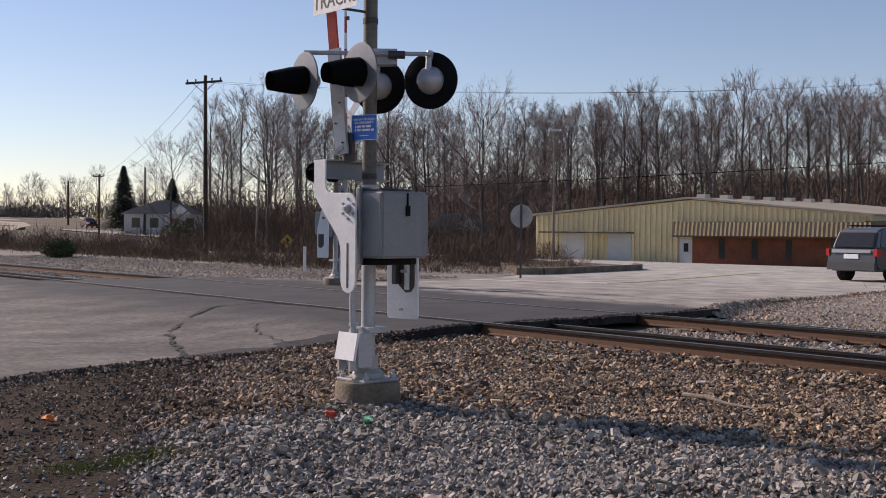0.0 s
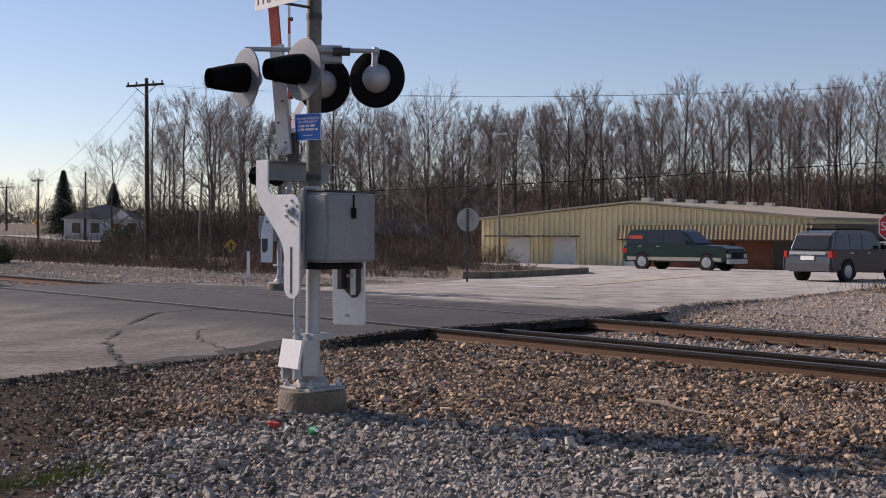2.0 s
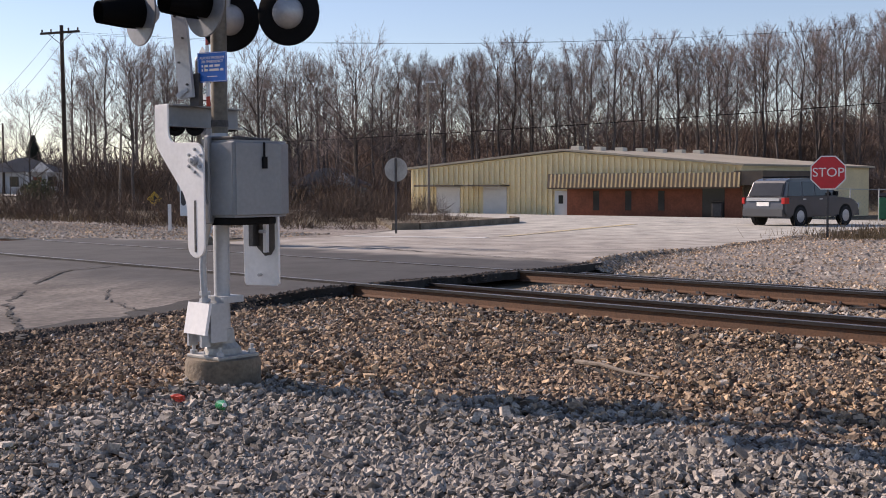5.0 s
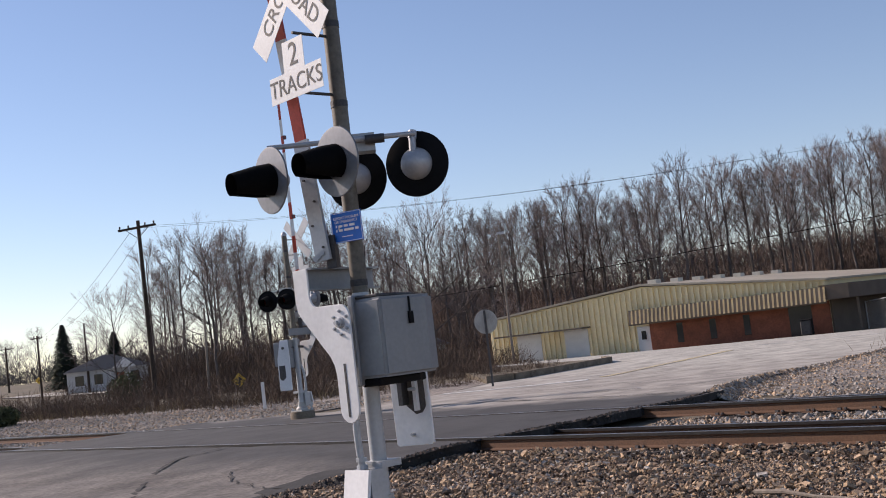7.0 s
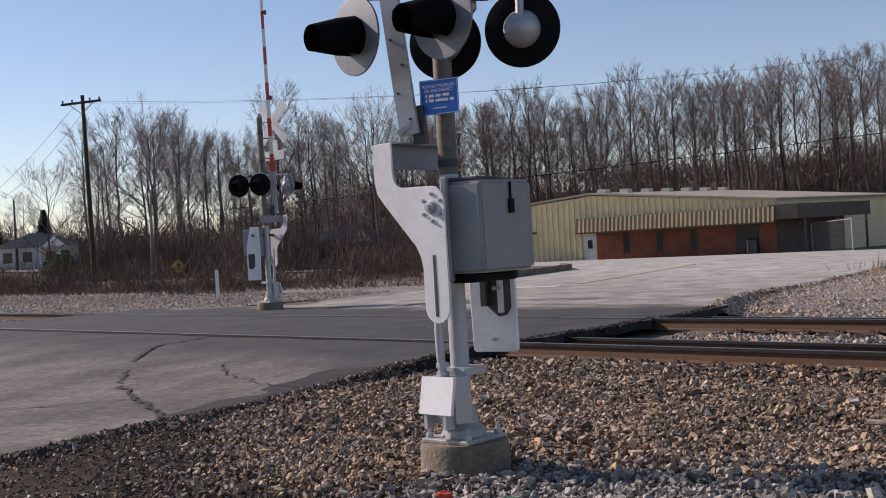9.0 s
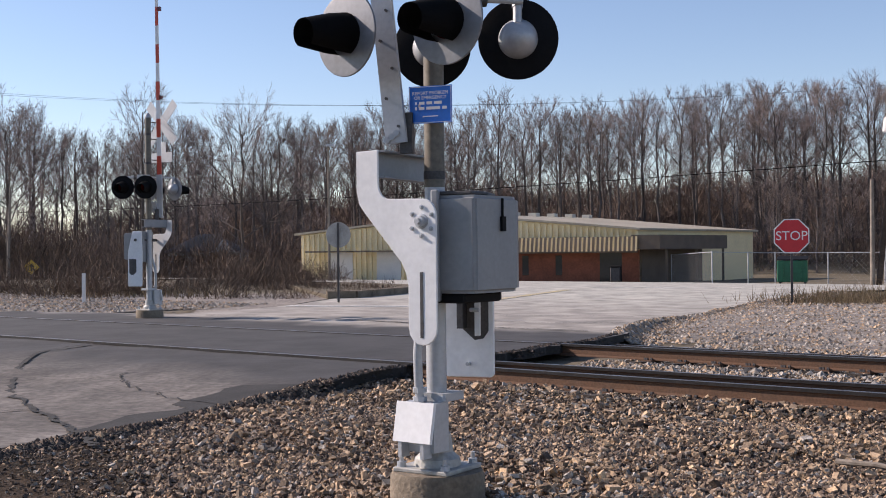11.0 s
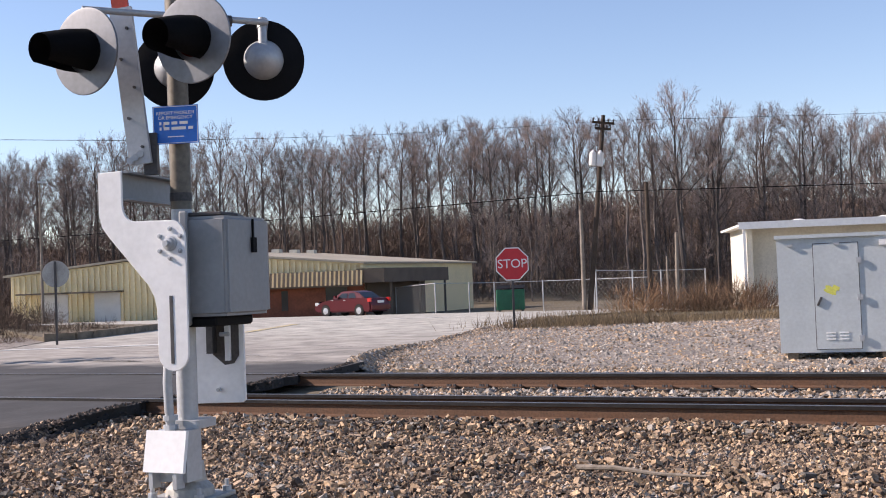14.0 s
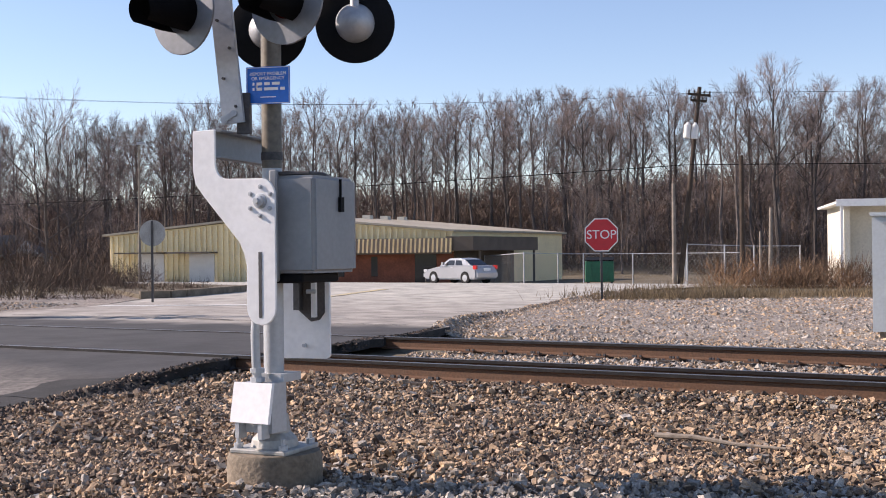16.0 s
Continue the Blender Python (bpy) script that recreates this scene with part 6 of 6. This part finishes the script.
        for x in wx:
            wh = part("wheel", lathe(B(), (x, sgn * (W / 2 - 0.2), r), (x, sgn * 9, r), [(0, r * 0.6), (0.01, r * 0.95), (0.04, r), (0.18, r), (0.215, r * 0.94), (0.22, r * 0.66)], 24), "tyre", c, "black tyre", True)
            part("rim", lathe(B(), (x, sgn * (W / 2 + 0.005), r), (x, sgn * 9, r), [(0, r * 0.66), (0.018, r * 0.62), (0.02, r * 0.35), (0.03, r * 0.2)], 16), "rim", wh, "alloy rim", True)
            part("arch", lathe(B(), (x, sgn * (W / 2 - 0.15), r + 0.02), (x, sgn * 9, r + 0.02), [(0, r * 1.16), (0.157, r * 1.16)], 24), "black_paint", body, "dark wheel arch")
    part("bumper", soften(box(B(), e0 - 0.06, e0 + 0.1, -W / 2 + 0.06, W / 2 - 0.06, 0.36, 0.6), 0.04), "steel_dark" if kind == "long" else paint, body)
    part("bumper", soften(box(B(), e1 - 0.1, e1 + 0.06, -W / 2 + 0.06, W / 2 - 0.06, 0.34, 0.56), 0.04), "steel_dark" if kind == "suv" else ("rim" if kind == "long" else paint), body)
    part("number_plate", box(B(), e0 - 0.025, e0 - 0.001, -0.26, 0.26, 0.72, 0.86), "sign_white", body, "pale number plate")
    part("grille", soften(box(B(), e1 - 0.02, e1 + 0.02, -0.5, 0.5, 0.62, 0.86), 0.01), "black_paint", body)
    if kind == "suv":
        for sgn in (-1, 1):
            part("roof_rack", tube(B(), (-1.6, sgn * 0.55, 1.75), (0.1, sgn * 0.55, 1.76), 0.025, n=8), "black_paint", cabin)
        part("tailgate_trim", soften(box(B(), e0 - 0.03, e0 - 0.002, -0.7, 0.7, 0.9, 1.0), 0.006), "rim", body, "bright tailgate trim")
    if kind == "long":
        for sgn in (-1, 1):
            part("lower_trim", soften(box(B(), -2.6, 2.5, sgn * (W / 2 + 0.003) - 0.006, sgn * (W / 2 + 0.003) + 0.006, 0.45, 0.62), 0.003), "trim_tan", body, "tan lower body trim")
            part("window_lettering", box(B(), x0 - 0.02, x0 + 0.75, sgn * (tw * 0.93 + 0.03) - 0.003, sgn * (tw * 0.93 + 0.03) + 0.003, 1.5, 1.66), "arm_red", cabin, "red lettering on the rear window")
    return c


# ---- put everything in its place ----
build_ground()
build_roads()
build_marks()
kerb_island()
build_rails()
build_ties()
near_signal = crossing_signal(pose(0, 0, 0), "crossing signal with raised striped gate arm on gravel", -6)
far_signal = crossing_signal(pose(-10.45, 16.65, 0.14, 0, 0, 182), "crossing signal with raised striped gate arm across the tracks", 0.5, 4.45, 11)
build_hall()
stop_sign(pose(3.6, 25.7, 0.2, 0, 0, 3))
round_sign(pose(-9.1, 25.8, ground_z(-9.1, 25.8), 0, 0, 4))
light_pole(pose(-20.4, 58.5, ground_z(-20.4, 58.5)), 7.9)
utility_pole(pose(-36.2, 45.0, 0), 10.3, ((9.9, 1.25),), "tall brown wooden utility pole with one crossarm", -0.5)
utility_pole(pose(9.1, 52.2, 0), 9.6, ((9.2, 0.55), (8.9, 0.4)), "brown wooden utility pole with transformers", 6.2, transformers=2)
utility_pole(pose(-29.3, 40, 0), 4.7, (), "thin pale leaning wooden pole by the brush", 2.5, "wood_pale", r=0.07)
utility_pole(pose(-89, 94.5, ground_z(-89, 94.5)), 6.9, ((6.6, 0.8),), "distant dark utility pole", 0, r=0.14)
utility_pole(pose(-132.9, 135.7, ground_z(-132.9, 135.7)), 7.2, ((6.8, 1.5),), "distant dark utility pole", 0, r=0.18)
utility_pole(pose(-91.7, 105.5, ground_z(-91.7, 105.5)), 8.3, (), "distant dark utility pole", 0, r=0.14)
utility_pole(pose(8.8, 52.2, 0), 4.8, (), "pale bare wooden post behind the fence", 0, "wood_pale", r=0.12)
utility_pole(pose(11.2, 46.9, 0), 5.7, (), "rusty brown wooden post behind the fence", 0, "wood_pole", r=0.13)
utility_pole(pose(12.2, 45.8, 0), 3.3, (), "pale bare wooden post behind the fence", 1, "wood_pale", r=0.1)
utility_pole(pose(11.0, 41.7, 0), 2.2, (), "pale bare wooden post in the grass", 0, "wood_pale", r=0.06)
wire("power_line", (-36.5, 44.8, 9.9), (-132.9, 135.7, 6.9 + ground_z(-132.9, 135.7)), 2.2, "thin dark overhead cable sagging between poles")
wire("power_line", (-35.6, 44.8, 9.9), (-89, 94.5, 6.7 + ground_z(-89, 94.5)), 1.6, "thin dark overhead cable sagging between poles")
wire("power_line", (-36.5, 44.8, 9.9), (10.4, 52.0, 9.25), 0.9, "thin dark overhead cable sagging between poles", 0.006)
wire("power_line", (-35.5, 44.8, 9.9), (10.4, 52.0, 9.25), 0.9, "thin dark overhead cable sagging between poles", 0.006)
wire("power_line", (-75, 92, 5.6), (9.72, 52.05, 5.7), 0.5, "thin dark overhead cable sagging between poles", 0.02)
wire("power_line", (9.72, 52.05, 5.7), (90, 40, 6.2), 0.6, "thin dark overhead cable sagging between poles", 0.02)
wire("power_line", (10.1, 52.0, 9.25), (90, 40, 9.6), 0.8, "thin dark overhead cable sagging between poles")
marker_post(pose(-17.9, 26.8, ground_z(-17.9, 26.8) - 0.2))
warning_sign(pose(-42, 62, ground_z(-42, 62) - 0.9, 0, 0, 30))
warning_sign(pose(-118, 126, ground_z(-118, 126), 0, 0, 40))
cabinet(pose(6.96, 11.7, -0.06, 0, 0, -17.5))
shed(pose(17.4, 54.2, 1.25, 0, 0, -8))
fence([(-1.5, 76), (1.3, 64.6), (3.4, 66.4), (5.0, 67), (8, 66.5), (11, 65), (14, 63)], 1.9, "grey chain-link fence round the yard")
fence([(9.6, 53.5), (11.8, 55.5), (13.5, 56.5), (16, 57)], 2.1, "grey chain-link fence with tall posts in the weeds")
dumpster(pose(5.0, 64.9, ground_z(5, 65), 0, 0, -6))
waste_bin(pose(-4.9, 70.6, ground_z(-4.9, 70.6)))
house(pose(-90, 107, ground_z(-90, 107), 0, 0, 40), 9.5, 8, 2.6, "grey single-storey house with white trim")
house(pose(-102, 121, ground_z(-102, 121), 0, 0, 40), 8, 8, 2.6, "grey single-storey house with white trim")
house(pose(-45, 96, ground_z(-45, 96), 0, 0, 22), 7.5, 7, 2.4, "pale house half hidden in the woods")
house(pose(-33, 108, ground_z(-33, 108), 0, 0, 15), 8, 7, 2.4, "pale house half hidden in the woods")
evergreen(pose(-106, 118, ground_z(-106, 118)), 9.0)
evergreen(pose(-100, 121, ground_z(-100, 121)), 7.5)
shrub(pose(-45, 53.5, 0.1), 1.3, 2.2, "yellow-green shrub in the brush", 1)
shrub(pose(-39, 36.5, 0.0), 1.0, 1.1, "dark green shrub in the brush", 2)
plant_trees()
sheet("woods_floor", [(-75, 97), (-36, 96), (0, 104), (40, 100), (75, 92), (120, 70), (220, 70), (220, 260), (-75, 260)], lambda x, y: 0.03, "leaf_litter", "brown leaf litter under the bare woods", "ground", thick=0.05, cell=6)
# field of pale dry grass far to the left
sheet("pale_field", [(-60, 52), (-75, 62), (-130, 125), (-230, 215), (-420, 300), (-420, 120), (-120, 55)], lambda x, y: 0.02, "pale_grass", "pale dry winter field", "field", thick=0.03, cell=20)
far_left = [tuple(un(u, n)[:2]) for u, n in ((-120, 26), (-70, 22), (-45, 20.5), (-33, 20), (-27, 21.5))]
thicket("brush_left", far_left, 2.4, 280, 44000, 1.9, "brush", "tangled dark brown brush beyond the tracks", 21, 0.9, 0.010, 0.55)
brush_belt("dry_grass_left", [tuple(v) for v in far_left], 2.6, 6000, 0.7, "dry_grass", "dry tan weeds beyond the tracks", 22, r=0.018)
thicket("brush_verge", [(-24, 36), (-17, 37), (-14.5, 40), (-11, 33), (-12.5, 29)], 1.8, 90, 9000, 0.55, "brush", "dark dead weeds on the verge", 23, 0.5, 0.007, 0.35)
thicket("brush_corner", [(-26, 40), (-21, 45), (-20, 55), (-26, 64)], 3.0, 70, 12000, 1.5, "brush", "tangled dark brown brush by the lamp pole", 24, 1.0, 0.010, 0.6)
brush_belt("weeds_right", [(3.8, 26.2), (7, 28), (11, 28.5), (17, 27), (30, 24)], 2.2, 6500, 0.55, "dry_grass", "dry tan weeds behind the gravel", 25, r=0.012)
thicket("weeds_right_tall", [(8.5, 36), (10, 38), (12, 38), (15, 35), (26, 32)], 1.8, 80, 15000, 1.2, "dry_grass_red", "tall rusty dry weeds by the fence", 26, 0.8, 0.009, 0.6)
thicket("undergrowth", [(-62, 90), (-36, 97), (0, 108), (30, 105), (70, 95), (110, 76)], 7.0, 480, 90000, 5.0, "brush_grey", "dense grey-brown undergrowth along the woods", 27, 2.0, 0.02, 1.0)
thicket("undergrowth_left", [(-78, 108), (-58, 99), (-42, 93), (-31, 95)], 4.0, 130, 26000, 4.4, "brush", "dense red-brown undergrowth along the woods", 28, 1.8, 0.02, 0.9)
brush_belt("saplings", [(-85, 112), (-30, 116), (30, 122), (80, 112), (130, 86)], 12.0, 3500, 9.0, "brush_grey", "thin saplings deep in the woods", 29, r=0.04, bend=0.06, clump=0.1)
thicket("undergrowth_deep", [(-85, 122), (-30, 124), (30, 128), (80, 120), (130, 96)], 14.0, 700, 130000, 8.0, "brush_grey", "brown undergrowth deep in the woods", 34, 2.6, 0.03, 1.3)
thicket("thicket_left", [(-57, 73), (-49, 68), (-40, 63)], 3.4, 90, 26000, 4.6, "brush", "dark brown thicket under the roadside trees", 33, 1.5, 0.014, 0.8)
thicket("woods_back", [(-82, 150), (-30, 152), (40, 150), (110, 132), (170, 100)], 14.0, 520, 70000, 5.0, "brush_grey", "mass of bare woods on the rise behind", 31, 3.5, 0.045, 1.8)
thicket("far_tree_line", [(-480, 360), (-250, 235), (-150, 180), (-110, 150), (-85, 125)], 9.0, 420, 34000, 6.5, "far_trees", "distant grey line of bare woods", 30, 4.5, 0.07, 1.6)
brush_belt("grass_tuft", [(-0.25, -3.45), (-0.1, -3.2), (-0.05, -2.95), (-0.12, -2.7)], 0.2, 2200, 0.11, "green_grass", "small green grass tufts in the dirt", 41, r=0.004, bend=0.6)
def edge_gravel(name, line, count, wide, lo, hi, mats, label, seed):
    """Loose stone banked against the edge of the asphalt and strewn a little over it."""
    rng = np.random.default_rng(seed)
    P = np.array(line, float)
    S = np.r_[0, np.cumsum(np.hypot(*np.diff(P, axis=0).T))]
    s = rng.uniform(0, S[-1], count)
    x, y = np.interp(s, S, P[:, 0]), np.interp(s, S, P[:, 1])
    k = np.clip(np.searchsorted(S, s) - 1, 0, len(P) - 2)
    d = P[k + 1] - P[k]
    d /= np.hypot(d[:, 0], d[:, 1])[:, None]
    off = np.abs(rng.normal(0, wide, count)) - 0.05 - 0.07 * (1 + np.sin(s * 2.3) * np.sin(s * 0.9))
    x, y = x + d[:, 1] * off, y - d[:, 0] * off
    size = lo * (hi / lo) ** rng.random(count)
    top = np.array([ground_z(a, b) + crossing_lift(a, b) for a, b in zip(x, y)])
    low = np.array([ground_z(a, b) for a, b in zip(x, y)])
    z = np.where(off < 0, top + 0.1 * size, low + (top - low) * np.exp(-off / (0.8 * wide)) - 0.15 * size)
    pebbles(name, np.stack([x, y, z], -1), size, mats, rng.integers(0, len(mats), count), label, seed)


build_ballast()
edge_gravel("verge_gravel", [(0.12, 12.4), (0.15, 14.2), (0.5, 16.6), (0.95, 18.0), (1.8, 21.2), (2.7, 25.2), (4.0, 29.8), (5.6, 34)], 9000, 0.3, 0.05, 0.13, ["stone_grey", "stone_brown"], "pale loose gravel banked along the road edge", 51)
edge_gravel("road_edge_stones", [p for p in ROAD_EDGE if p[1] > -5], 7500, 0.13, 0.025, 0.08, ["stone_dark", "stone_brown", "stone_dark", "asphalt_edge"], "dark dirty stones along the broken asphalt edge", 52)
edge_gravel("crossing_rubble", [(-2.5, 5.3), (-2.15, 6.2), (-1.75, 7.3), (-1.3, 8.3), (-0.85, 9.1), (-0.65, 9.9), (-0.1, 11.2), (0.12, 12.6)], 1300, 0.09, 0.025, 0.065, ["asphalt_edge", "asphalt_edge", "stone_dark"], "black crumbs of asphalt along the edge of the crossing", 53)
litter()
LANE_IN = [(500, -10), (200, 22), (60, 38.5), (30, 40.5), (12, 41.8), (2, 43.2), (-4.5, 45.6), (-9, 51), (-15, 58.5), (-24.8, 66.5), (-45.9, 79.5), (-70.9, 95.3), (-110.9, 120.6), (-250.9, 208.6)]
LANE_OUT = [(500, -6), (200, 26), (60, 42), (30, 44.8), (12, 46.3), (6.5, 49), (1.5, 56), (-3, 62), (-12, 66.5), (-23.2, 70.9), (-44.1, 82.5), (-69.1, 98.1), (-109.1, 123.4), (-249, 211)]
dark_suv = car("dark_suv", "paint_green", "long", "dark green long estate car with tan lower trim")
maroon_car = car("maroon_car", "paint_maroon", "sedan", "maroon sedan following on the far road")
grey_suv = car("grey_suv", "paint_grey", "suv", "grey sport utility car turning onto the road")
white_suv = car("white_suv", "paint_car_white", "cross", "white sport utility car on the far road")
red_car = car("red_car", "paint_maroon", "sedan", "dark red sedan on the far road")
silver_car = car("silver_car", "paint_silver", "sedan", "silver sedan on the far road")


def lane_rows(lane, start, speed, ahead):
    """Rows for a car that runs along a lane at a steady speed, in metres along it."""
    pts = [Vector((x, y, 0)) for x, y in lane]
    marks = [0.0]
    for a, b in zip(pts, pts[1:]):
        marks.append(marks[-1] + (b - a).length)

    def at(s):
        s = min(max(s, 1.0), marks[-1] - 1)
        k = max(i for i, v in enumerate(marks[:-1]) if v <= s)
        return pts[k].lerp(pts[k + 1], (s - marks[k]) / (marks[k + 1] - marks[k]))
    rows = []
    for i in range(65):
        t = i * 0.25
        s = start + speed * t
        p = (at(s - 2.5) + at(s) + at(s + 2.5)) / 3
        d = (at(s + 5) - at(s - 5)) * ahead
        z = ground_z(p.x, p.y) + crossing_lift(p.x, p.y)
        rows.append((t, pose(p.x, p.y, z, 0, 0, math.degrees(math.atan2(d.y, d.x)))))
    return rows


def motions():
    way = ((0, -61.5, 82.5), (0.3, -53, 75.2), (0.85, -36, 62.8), (1.4, -20.9, 55.6), (1.6, -15.8, 52.4), (1.8, -11.4, 50.3), (2.0, -7.1, 48.8), (2.2, -2.5, 47.6), (2.6, 7, 45.6), (3.2, 22, 43.2), (6.0, 92, 36.0), (16.0, 340, 8.0))
    rows = []
    for k, (t, x, y) in enumerate(way):
        (_, ax, ay), (_, bx, by) = way[max(k - 1, 0)], way[min(k + 1, len(way) - 1)]
        rows.append((t, pose(x, y, ground_z(x, y) + crossing_lift(x, y), 0, 0, math.degrees(math.atan2(by - ay, bx - ax)))))
    walk(dark_suv, rows)
    walk(maroon_car, lane_rows(LANE_IN, 649.0, -32.84, -1))
    walk(white_suv, lane_rows(LANE_OUT, 90.8, 32.5, 1))
    walk(red_car, lane_rows(LANE_OUT, 59.8, 32.4, 1))
    walk(silver_car, lane_rows(LANE_OUT, 2.8, 31.81, 1))
    rows = []
    for t, x, y, turn in ((0, 1.55, 31.6, 62), (1.5, 1.7, 33.3, 62), (3.0, 1.6, 35.2, 60), (5.3, 2.6, 38.0, 57), (6.0, 3.7, 40.2, 50), (6.6, 5.6, 43.0, 42), (7.4, 12.5, 45.0, 8), (9.0, 32, 42.5, -5), (11.0, 62, 38.2, -7), (16.0, 140, 29.0, -7)):
        rows.append((t, pose(x, y, ground_z(x, y) + crossing_lift(x, y), 0, 0, turn)))
    walk(grey_suv, rows)


motions()
